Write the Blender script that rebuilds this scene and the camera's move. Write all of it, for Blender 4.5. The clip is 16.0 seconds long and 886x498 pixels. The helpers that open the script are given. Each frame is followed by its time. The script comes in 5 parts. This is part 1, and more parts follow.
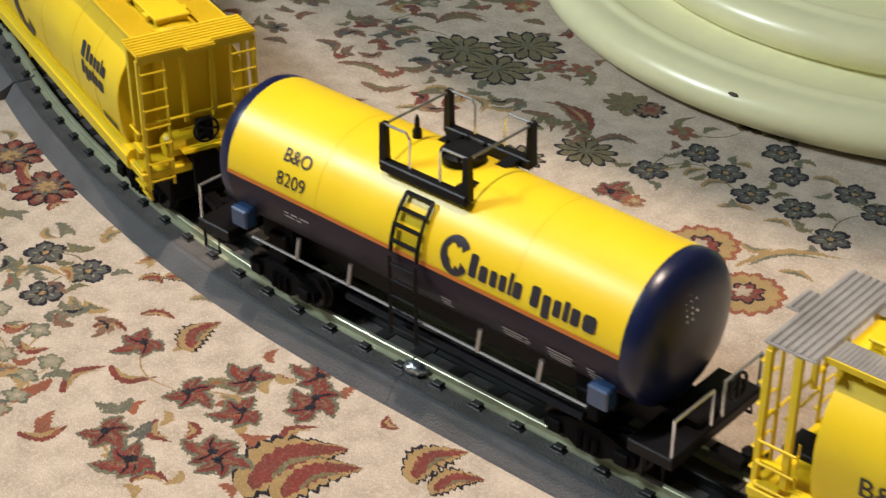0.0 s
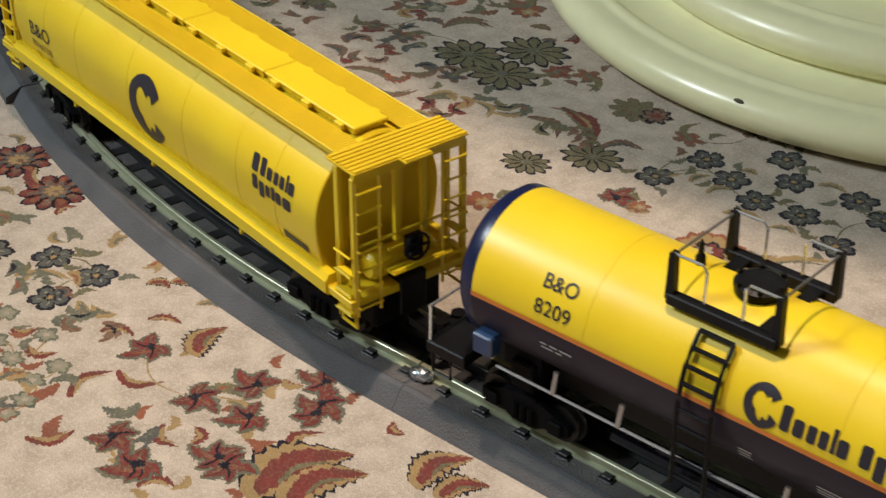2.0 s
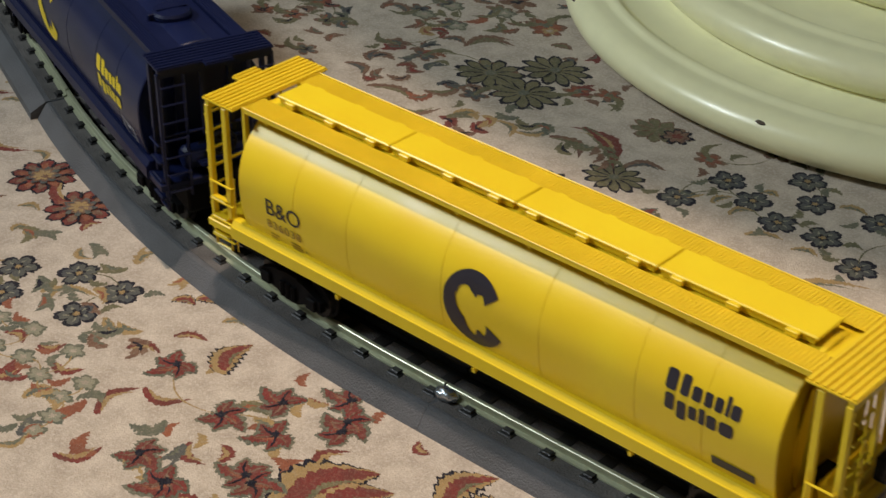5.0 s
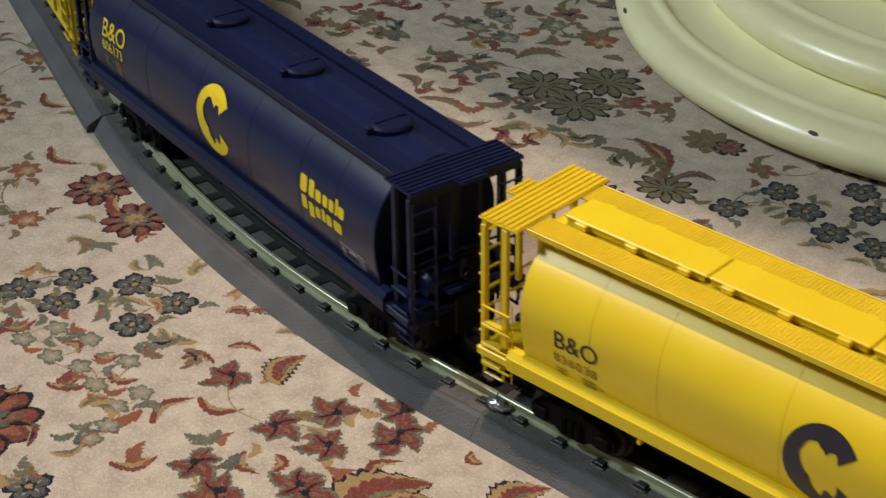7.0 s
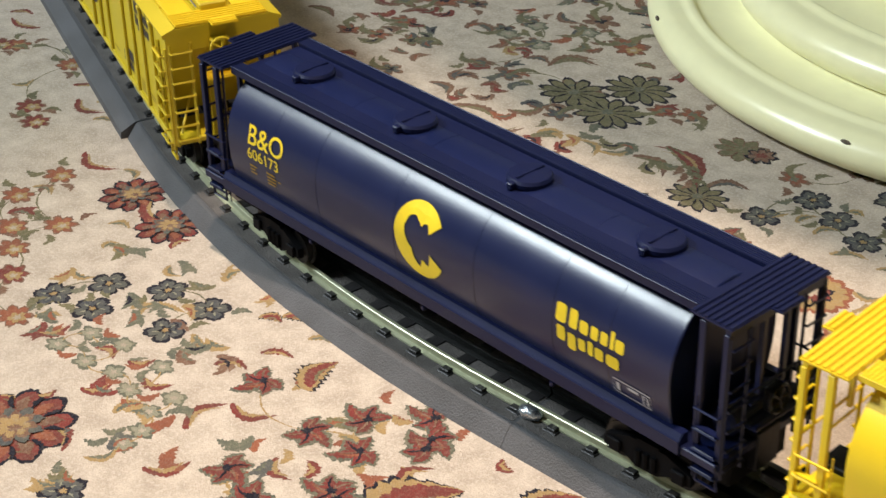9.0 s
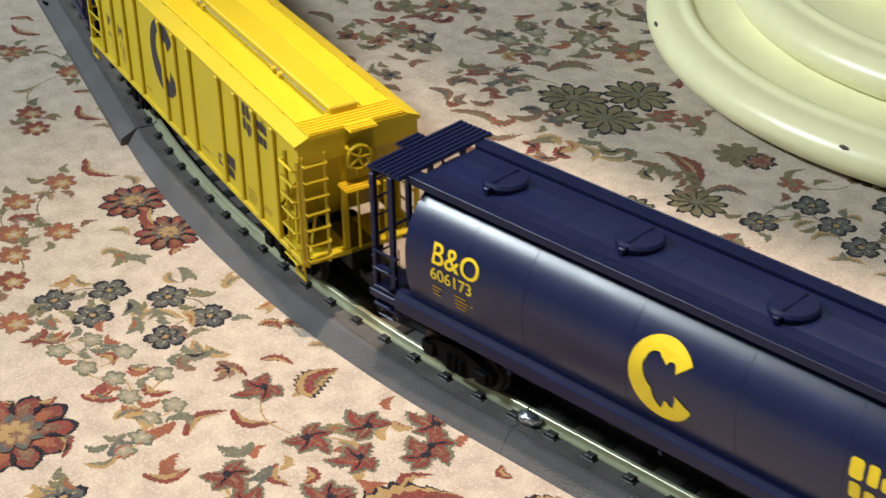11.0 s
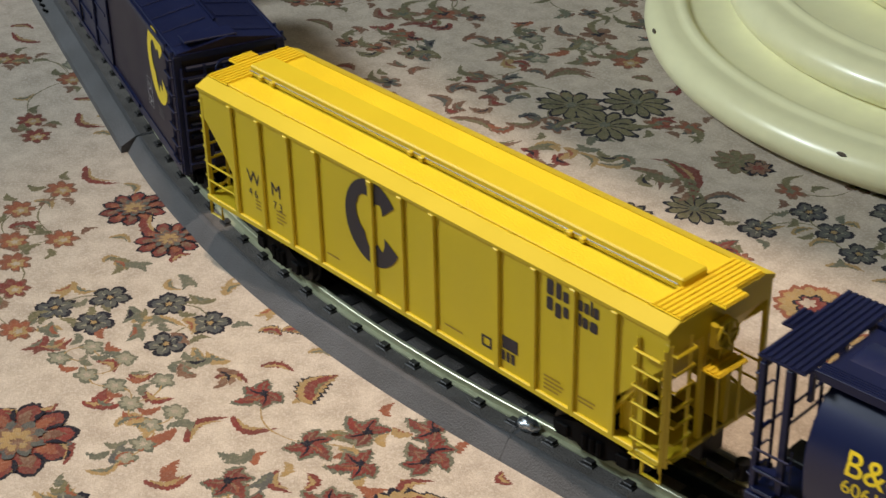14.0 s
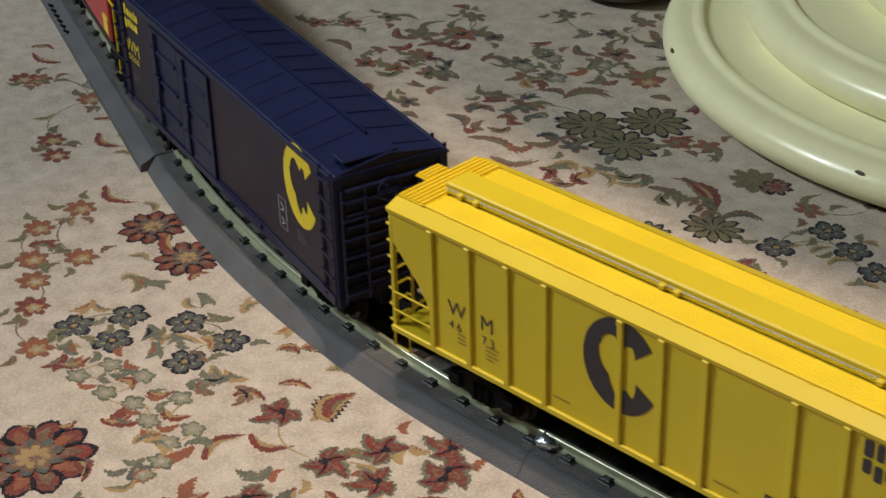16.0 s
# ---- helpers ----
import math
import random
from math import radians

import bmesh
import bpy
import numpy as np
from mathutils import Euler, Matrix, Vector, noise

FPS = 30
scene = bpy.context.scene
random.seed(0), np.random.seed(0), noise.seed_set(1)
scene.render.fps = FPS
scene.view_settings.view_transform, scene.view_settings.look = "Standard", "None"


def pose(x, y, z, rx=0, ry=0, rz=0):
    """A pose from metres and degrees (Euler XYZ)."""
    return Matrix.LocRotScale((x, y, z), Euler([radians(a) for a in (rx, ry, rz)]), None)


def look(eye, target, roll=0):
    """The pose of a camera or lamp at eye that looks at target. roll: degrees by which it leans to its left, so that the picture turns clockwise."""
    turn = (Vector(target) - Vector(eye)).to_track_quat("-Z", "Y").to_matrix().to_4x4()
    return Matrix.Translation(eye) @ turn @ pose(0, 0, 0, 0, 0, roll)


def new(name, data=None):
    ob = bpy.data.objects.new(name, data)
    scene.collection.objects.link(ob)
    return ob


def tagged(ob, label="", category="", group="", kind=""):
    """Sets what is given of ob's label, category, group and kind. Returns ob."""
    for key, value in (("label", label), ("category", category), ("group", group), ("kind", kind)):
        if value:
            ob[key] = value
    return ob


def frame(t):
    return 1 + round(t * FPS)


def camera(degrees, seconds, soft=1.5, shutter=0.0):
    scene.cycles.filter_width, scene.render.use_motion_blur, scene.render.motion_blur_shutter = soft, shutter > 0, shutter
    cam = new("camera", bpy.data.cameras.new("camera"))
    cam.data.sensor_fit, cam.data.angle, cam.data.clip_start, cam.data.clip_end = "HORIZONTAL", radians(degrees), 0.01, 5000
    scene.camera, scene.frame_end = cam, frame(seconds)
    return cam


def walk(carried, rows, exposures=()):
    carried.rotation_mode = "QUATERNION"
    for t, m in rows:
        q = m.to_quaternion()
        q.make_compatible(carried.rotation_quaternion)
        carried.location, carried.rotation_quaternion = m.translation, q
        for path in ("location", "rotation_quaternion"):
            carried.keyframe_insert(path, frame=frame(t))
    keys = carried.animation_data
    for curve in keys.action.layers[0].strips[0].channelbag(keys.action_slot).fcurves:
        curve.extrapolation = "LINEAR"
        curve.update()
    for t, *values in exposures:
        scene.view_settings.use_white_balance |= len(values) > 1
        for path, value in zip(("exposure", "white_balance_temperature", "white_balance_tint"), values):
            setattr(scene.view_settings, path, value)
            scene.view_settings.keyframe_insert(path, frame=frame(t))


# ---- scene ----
# camera: seconds, x, y, z, yaw, pitch, lean
LENS = 29.5
PATH = [
    (0.0, 0.6426, -0.4252, 0.4636, 44.291, -31.868, 0.124),
    (0.5, 0.6428, -0.4261, 0.4650, 44.411, -31.780, 0.220),
    (1.0, 0.6432, -0.4262, 0.4659, 44.561, -31.689, 0.260),
    (1.5, 0.6419, -0.4265, 0.4672, 44.512, -31.739, 0.080),
    (2.0, 0.6429, -0.4263, 0.4680, 44.489, -31.882, 0.038),
    (2.5, 0.6421, -0.4274, 0.4686, 44.367, -31.884, 0.014),
    (3.0, 0.6410, -0.4276, 0.4684, 44.256, -31.922, -0.108),
    (5.5, 0.6366, -0.4363, 0.4758, 45.016, -31.430, -0.266),
    (6.0, 0.6382, -0.4377, 0.4750, 45.611, -31.220, 0.058),
    (6.5, 0.6382, -0.4371, 0.4745, 46.228, -31.112, 0.403),
    (7.0, 0.6395, -0.4368, 0.4755, 46.767, -31.082, 0.829),
    (7.5, 0.6375, -0.4382, 0.4780, 47.022, -30.996, 0.856),
    (8.0, 0.6378, -0.4389, 0.4807, 47.394, -31.033, 0.834),
    (8.5, 0.6374, -0.4393, 0.4803, 47.680, -31.024, 0.933),
    (9.0, 0.6395, -0.4384, 0.4790, 47.938, -30.965, 1.152),
    (11.5, 0.6409, -0.4393, 0.4813, 47.916, -30.788, 1.337),
    (12.0, 0.6411, -0.4401, 0.4804, 47.879, -30.780, 1.469),
    (12.5, 0.6419, -0.4400, 0.4802, 47.889, -30.791, 1.573),
    (13.0, 0.6419, -0.4400, 0.4824, 47.919, -30.766, 1.570),
    (13.5, 0.6418, -0.4400, 0.4831, 47.880, -30.702, 1.371),
    (14.0, 0.6425, -0.4410, 0.4841, 47.881, -30.666, 1.296),
    (14.5, 0.6428, -0.4411, 0.4850, 48.026, -30.577, 1.345),
    (15.0, 0.6422, -0.4427, 0.4847, 48.115, -30.325, 1.229),
    (15.5, 0.6432, -0.4429, 0.4834, 48.385, -30.097, 1.363),
    (16.0, 0.6448, -0.4415, 0.4824, 48.650, -29.869, 1.668),
]


def eye_pose(x, y, z, yaw, pitch, lean):
    return Matrix.Translation((x, y, z)) @ Euler((radians(90 + pitch), 0, radians(yaw))).to_matrix().to_4x4() @ pose(0, 0, 0, 0, 0, -lean)


cam = camera(LENS, 16.0, soft=1.5, shutter=0.5)
walk(cam, [(t, eye_pose(*r)) for t, *r in PATH], exposures=[(0.0, -0.82), (0.5, -0.92), (1.0, -0.98), (3.0, -1.10), (6.0, -1.29), (8.0, -0.83), (9.0, -0.43), (12.0, -0.52), (13.5, -0.82), (15.5, -1.12), (16.0, -1.12)])

# ---- light: a ceiling lamp over the track, an added cool side light, a dim room ----
world = bpy.data.worlds.new("world")
world.use_nodes = True
scene.world = world
world.node_tree.nodes["Background"].inputs[0].default_value = (0.55, 0.62, 0.75, 1)
world.node_tree.nodes["Background"].inputs[1].default_value = 0.12


def lamp(name, m, watts, size, size_y, colour):
    data = bpy.data.lights.new(name, "AREA")
    data.shape, data.size, data.size_y = "RECTANGLE", size, size_y
    data.energy, data.color = watts, colour
    ob = new(name, data)
    ob.matrix_world = m
    return ob


hanging = new("hanging_lamp_light", bpy.data.lights.new("hanging_lamp_light", "SPOT"))
hanging.data.energy, hanging.data.color, hanging.data.shadow_soft_size = 176, (1.0, 0.80, 0.64), 0.032
hanging.data.spot_size, hanging.data.spot_blend = radians(45), 0.9
hanging.matrix_world = look((0.18, -0.06, 1.60), (0.33, 0.04, 0))
# Added cool light from the left, no known fixture; lifts the foot and far carpet.
lamp("cool_side_light", look((-1.82, -1.62, 2.42), (0.40, 0.30, 0.0)), 222, 0.60, 0.50, (0.84, 0.95, 1.0))


# ---- materials ----
def material(name, base, rough=0.5, metal=0.0, second=None, scale=60.0, amount=0.35, bump=0.0, bump_scale=400.0, coat=0.0, per_object=0.0, detail=4.0, spec=0.5):
    m = bpy.data.materials.new(name)
    m.use_nodes = True
    n, link = m.node_tree.nodes, m.node_tree.links.new
    b = n["Principled BSDF"]
    b.inputs["Roughness"].default_value, b.inputs["Metallic"].default_value = rough, metal
    b.inputs["Coat Weight"].default_value, b.inputs["Specular IOR Level"].default_value = coat, spec
    where = n.new("ShaderNodeTexCoord")
    grain = n.new("ShaderNodeTexNoise")
    grain.inputs["Scale"].default_value, grain.inputs["Detail"].default_value = scale, detail
    link(where.outputs["Object"], grain.inputs["Vector"])
    ramp = n.new("ShaderNodeValToRGB")
    ramp.color_ramp.elements[0].position, ramp.color_ramp.elements[1].position = 0.35, 0.7
    second = second or tuple(c * (1 - amount) for c in base)
    ramp.color_ramp.elements[0].color = (*second, 1)
    ramp.color_ramp.elements[1].color = (*base, 1)
    link(grain.outputs["Fac"], ramp.inputs["Fac"])
    fine = n.new("ShaderNodeTexNoise")
    fine.inputs["Scale"].default_value, fine.inputs["Detail"].default_value = bump_scale, 3.0
    link(where.outputs["Object"], fine.inputs["Vector"])
    mix = n.new("ShaderNodeMixRGB")
    mix.blend_type = "MULTIPLY"
    mix.inputs[0].default_value = min(1.0, amount * 1.2)
    link(ramp.outputs["Color"], mix.inputs[1])
    link(fine.outputs["Fac"], mix.inputs[2])
    gain = n.new("ShaderNodeMixRGB")
    gain.blend_type = "MULTIPLY"
    gain.inputs[0].default_value = 1.0
    g = 1 + 0.7 * min(1.0, amount * 1.2)
    gain.inputs[2].default_value = (g, g, g, 1)
    link(mix.outputs[0], gain.inputs[1])
    out = gain.outputs[0]
    if per_object:
        info = n.new("ShaderNodeObjectInfo")
        hsv = n.new("ShaderNodeHueSaturation")
        span = n.new("ShaderNodeMapRange")
        span.inputs[3].default_value, span.inputs[4].default_value = 1 - per_object, 1 + per_object
        link(info.outputs["Random"], span.inputs[0])
        link(span.outputs[0], hsv.inputs["Value"])
        link(out, hsv.inputs["Color"])
        out = hsv.outputs[0]
    link(out, b.inputs["Base Color"])
    r = n.new("ShaderNodeMapRange")
    r.inputs[3].default_value, r.inputs[4].default_value = max(0.02, rough * 0.8), min(1.0, rough * 1.2)
    link(grain.outputs["Fac"], r.inputs[0])
    link(r.outputs[0], b.inputs["Roughness"])
    if bump:
        bp = n.new("ShaderNodeBump")
        bp.inputs["Strength"].default_value, bp.inputs["Distance"].default_value = bump, 0.001
        link(fine.outputs["Fac"], bp.inputs["Height"])
        link(bp.outputs[0], b.inputs["Normal"])
    return m


def wool(name, base, second=None, amount=0.3, fleck=0.26, tip=(0.38, 0.33, 0.265)):
    """Pile: the dye broken by paler tufts."""
    m = material(name, base, 0.95, 0, second, 75, amount, 0.8, 1100)
    n, link = m.node_tree.nodes, m.node_tree.links.new
    b = n["Principled BSDF"]
    b.inputs["Sheen Weight"].default_value = 0.06
    b.inputs["Specular IOR Level"].default_value = 0.1
    where = n.new("ShaderNodeTexCoord")
    tuft = n.new("ShaderNodeTexNoise")
    tuft.inputs["Scale"].default_value, tuft.inputs["Detail"].default_value = 480.0, 4.0
    link(where.outputs["Object"], tuft.inputs["Vector"])
    cut = n.new("ShaderNodeMapRange")
    cut.inputs[1].default_value, cut.inputs[2].default_value = 0.48, 0.68
    cut.inputs[3].default_value, cut.inputs[4].default_value = 0.0, fleck
    link(tuft.outputs["Fac"], cut.inputs[0])
    mix = n.new("ShaderNodeMixRGB")
    mix.inputs[2].default_value = (*tip, 1)
    link(cut.outputs[0], mix.inputs[0])
    old = b.inputs["Base Color"].links[0].from_socket
    link(old, mix.inputs[1])
    link(mix.outputs[0], b.inputs["Base Color"])
    return m


WOOL = wool("cream_wool", (0.545, 0.470, 0.390), (0.405, 0.338, 0.275), 0.42, 0.42, (0.68, 0.605, 0.52))
W_NAVY = wool("navy_wool", (0.020, 0.019, 0.030), None, 0.4, 0.07)
W_SLATE = wool("slate_wool", (0.066, 0.070, 0.078), (0.108, 0.108, 0.090), 0.4, 0.12)
W_OLIVE = wool("olive_wool", (0.176, 0.152, 0.080), (0.120, 0.112, 0.064), 0.4)
W_RED = wool("red_wool", (0.200, 0.040, 0.034), (0.140, 0.045, 0.036), 0.4, 0.14)
W_RUST = wool("rust_wool", (0.285, 0.098, 0.052), (0.205, 0.075, 0.046), 0.4, 0.16)
W_GOLD = wool("gold_wool", (0.36, 0.24, 0.105), (0.29, 0.20, 0.09), 0.4)
W_SAGE = wool("sage_wool", (0.095, 0.104, 0.082), (0.15, 0.145, 0.10), 0.4)
W_MOSS = wool("moss_wool", (0.225, 0.225, 0.165), (0.27, 0.25, 0.18), 0.4)
W_BROWN = wool("brown_wool", (0.136, 0.068, 0.048), (0.192, 0.112, 0.072), 0.4)
W_PALE = wool("pale_wool", (0.440, 0.368, 0.288), None, 0.3)

ROADBED = material("grey_roadbed_plastic", (0.104, 0.105, 0.113), 0.6, 0, (0.078, 0.078, 0.082), 45, 0.3, 0.7, 1100, spec=0.35)
ROADTOP = material("brown_grey_ballast", (0.135, 0.125, 0.120), 0.75, 0, None, 60, 0.4, 0.9, 1000, spec=0.25)
TIE = material("black_tie_plastic", (0.022, 0.021, 0.022), 0.5, 0, None, 200, 0.4, 0.3, 600, per_object=0.3)
DARKRAIL = material("blackened_rail", (0.020, 0.022, 0.022), 0.45, 0.3, None, 60, 0.3)
RAIL = material("nickel_rail", (0.46, 0.48, 0.34), 0.34, 0.4, (0.38, 0.40, 0.27), 30, 0.15)
SOLDER = material("bare_metal", (0.60, 0.66, 0.72), 0.25, 0.9, None, 300, 0.4, 0.5, 300)
YELLOW = material("yellow_paint", (0.80, 0.60, 0.016), 0.36, 0, (0.77, 0.54, 0.014), 25, 0.06, 0.04, 1500)
WMYELLOW = material("flat_yellow_paint", (0.61, 0.46, 0.014), 0.5, 0, (0.57, 0.43, 0.014), 25, 0.06, 0.05, 1500)
GRATE = material("yellow_grating", (0.80, 0.565, 0.014), 0.5, 0, None, 40, 0.1, 0.5, 900)
NAVY = material("navy_paint", (0.0055, 0.0105, 0.052), 0.30, 0, (0.0045, 0.009, 0.044), 25, 0.12, 0.05, 1500, spec=0.48)
FLATNAVY = material("flat_navy_paint", (0.005, 0.0088, 0.043), 0.40, 0, None, 25, 0.15, 0.05, 1500, spec=0.28)
PURPLE = material("dark_plum_paint", (0.019, 0.013, 0.028), 0.45, 0, None, 25, 0.12, spec=0.25)
BLACK = material("black_plastic", (0.008, 0.008, 0.010), 0.4, 0, None, 80, 0.3, 0.1, 500, spec=0.16)
ORANGE = material("orange_stripe", (0.65, 0.19, 0.03), 0.4, 0, None, 60, 0.1)
CHROME = material("bright_wire", (0.86, 0.90, 0.97), 0.20, 0.85, None, 90, 0.1)
STEEL = material("grey_steel", (0.42, 0.43, 0.45), 0.35, 0.9, None, 90, 0.2)
PRINT = material("dark_print", (0.020, 0.018, 0.030), 0.45, 0, None, 90, 0.2)
LETTER = material("yellow_print", (0.80, 0.60, 0.02), 0.42, 0, None, 90, 0.1)
FAINT = material("faint_print", (0.10, 0.09, 0.10), 0.5, 0, None, 90, 0.2)
OCHRE = material("brown_print", (0.35, 0.22, 0.02), 0.5, 0, None, 90, 0.2)
ROOFGREY = material("galvanised_grating", (0.52, 0.52, 0.54), 0.42, 0.6, None, 60, 0.2, 0.2, 600)
WHEELSTEEL = material("dark_wheel_steel", (0.035, 0.033, 0.032), 0.4, 0.5, None, 90, 0.3)
CREAM = material("cream_gloss_paint", (0.88, 0.855, 0.54), 0.32, 0, (0.85, 0.82, 0.51), 9, 0.10, 0.03, 60, coat=0.12)
CHIP = material("chip_in_paint", (0.12, 0.09, 0.06), 0.7, 0, None, 90, 0.3)
WOOD = material("dark_wood", (0.07, 0.028, 0.014), 0.35, 0, (0.04, 0.016, 0.009), 14, 0.4, 0.1, 120, coat=0.3)
# The blue is cool reflected light put into a dark block's colour.
BLOCKSHEEN = material("block_blue_reflection", (0.030, 0.065, 0.15), 0.16, 0, None, 60, 0.1, spec=0.8)
TRUCKBLACK = material("truck_black", (0.006, 0.006, 0.007), 0.6, 0, None, 80, 0.3, spec=0.06)
GLOSSBLACK = material("gloss_black", (0.010, 0.010, 0.014), 0.14, 0, None, 80, 0.2)
PLASTER = material("pale_plaster", (0.30, 0.28, 0.25), 0.9, 0, None, 6, 0.08, 0.2, 90)
REDPAINT = material("red_paint", (0.45, 0.03, 0.03), 0.4, 0, None, 40, 0.1)


# ---- mesh helpers ----
def part(name, bm, mat, parent=None, label="", smooth=False):
    me = bpy.data.meshes.new(name)
    bmesh.ops.recalc_face_normals(bm, faces=bm.faces)
    if name.startswith("woven"):
        bm.normal_update()
        bmesh.ops.reverse_faces(bm, faces=[f for f in bm.faces if f.normal.z < 0])
    bm.to_mesh(me)
    bm.free()
    for mt in mat if isinstance(mat, (list, tuple)) else [mat]:
        me.materials.append(mt)
    if smooth:
        for p in me.polygons:
            p.use_smooth = True
    ob = new(name, me)
    ob.parent = parent
    return tagged(ob, label)


def boxes(*dims, bevel=0.0):
    """One bmesh of boxes (x0, x1, y0, y1, z0, z1)."""
    bm = bmesh.new()
    for x0, x1, y0, y1, z0, z1 in dims:
        v = [bm.verts.new((x, y, z)) for x in (x0, x1) for y in (y0, y1) for z in (z0, z1)]
        for f in ((0, 1, 3, 2), (4, 6, 7, 5), (0, 4, 5, 1), (2, 3, 7, 6), (0, 2, 6, 4), (1, 5, 7, 3)):
            bm.faces.new([v[i] for i in f])
    if bevel:
        bmesh.ops.bevel(bm, geom=bm.edges[:], offset=bevel, segments=1, affect="EDGES", clamp_overlap=True)
    return bm


def rod(bm, points, r, n=6):
    """A round bar through points, added to bm."""
    rings = []
    pts = [Vector(p) for p in points]
    for i, p in enumerate(pts):
        d = (pts[min(i + 1, len(pts) - 1)] - pts[max(i - 1, 0)]).normalized()
        a = d.cross(Vector((0, 0, 1)) if abs(d.z) < 0.9 else Vector((1, 0, 0))).normalized()
        b = d.cross(a)
        rings.append([bm.verts.new(p + r * (math.cos(2 * math.pi * k / n) * a + math.sin(2 * math.pi * k / n) * b)) for k in range(n)])
    for q, w in zip(rings, rings[1:]):
        for k in range(n):
            bm.faces.new((q[k], q[(k + 1) % n], w[(k + 1) % n], w[k]))
    bm.faces.new(rings[0])
    bm.faces.new(rings[-1])
    return bm


def rods(*lines, r=0.0006, n=6):
    bm = bmesh.new()
    for pts in lines:
        rod(bm, pts, r, n)
    return bm


def spun(profile, n=48, axis="Z"):
    """A turned body from (radius, height) points."""
    bm = bmesh.new()
    rings = []
    for r, h in profile:
        ring = []
        for k in range(n):
            c, s = math.cos(2 * math.pi * k / n) * r, math.sin(2 * math.pi * k / n) * r
            ring.append(bm.verts.new({"Z": (c, s, h), "X": (h, c, s), "Y": (c, h, s)}[axis]))
        rings.append(ring)
    for a, b in zip(rings, rings[1:]):
        for k in range(n):
            bm.faces.new((a[k], a[(k + 1) % n], b[(k + 1) % n], b[k]))
    bm.faces.new(rings[0])
    bm.faces.new(rings[-1])
    return bm


def prism(outline, y0, y1):
    """An (x, z) outline drawn out from y0 to y1."""
    bm = bmesh.new()
    a = [bm.verts.new((x, y0, z)) for x, z in outline]
    b = [bm.verts.new((x, y1, z)) for x, z in outline]
    bm.faces.new(a)
    bm.faces.new(b)
    for i in range(len(a)):
        bm.faces.new((a[i], a[i - 1], b[i - 1], b[i]))
    return bm


def thing(name, label, category, group=""):
    return tagged(new(name), label, category, group)


# ---- the track's line: straight, 22.5 degrees of curve, straight ----
CX, CY, TH0, TH1, RADIUS = 0.1274, 0.9426, -0.3400, 0.0520, 0.9144
RAIL_TOP = 0.016


def line(s, off=0.0):
    """Place and heading at s metres along the track; off goes outwards."""
    th = min(max(s / RADIUS, TH0), TH1)
    ex = s - th * RADIUS
    x = CX + (RADIUS + off) * math.sin(th) + ex * math.cos(th)
    y = CY - (RADIUS + off) * math.cos(th) + ex * math.sin(th)
    return x, y, th


def sweep(profile, s0, s1, step=0.012):
    """A closed (off, z) profile drawn along the track."""
    bm = bmesh.new()
    n = max(2, int((s1 - s0) / step))
    rings = []
    for i in range(n + 1):
        s = s0 + (s1 - s0) * i / n
        rings.append([bm.verts.new((*line(s, o)[:2], z)) for o, z in profile])
    for a, b in zip(rings, rings[1:]):
        for k in range(len(profile)):
            bm.faces.new((a[k], a[k - 1], b[k - 1], b[k]))
    bm.faces.new(rings[0])
    bm.faces.new(rings[-1])
    return bm


# ---- the room ----
def room():
    for name, dims, mat in (
        ("wall_north", (-2.6, 2.6, 2.5, 2.6, -0.01, 2.5), PLASTER), ("wall_south", (-2.6, 2.6, -2.6, -2.5, -0.01, 2.5), PLASTER),
        ("wall_east", (2.5, 2.6, -2.5, 2.5, -0.01, 2.5), PLASTER), ("wall_west", (-2.6, -2.5, -2.5, 2.5, -0.01, 2.5), PLASTER),
        ("ceiling", (-2.6, 2.6, -2.6, 2.6, 2.5, 2.6), PLASTER), ("floor", (-2.6, 2.6, -2.6, 2.6, -0.06, -0.012), WOOD)):
        tagged(part(name, boxes(dims), mat), "plain " + name.split("_")[0] + " of the room", name.split("_")[0], kind="structure")


room()


# ---- the carpet: cream pile with woven flowers ----
carpet = tagged(part("carpet", boxes((-1.7, 1.7, -1.3, 1.9, -0.012, 0.0)), WOOL), "cream oriental wool carpet with red, navy and olive flowers", "carpet", kind="structure")
LEVEL = []


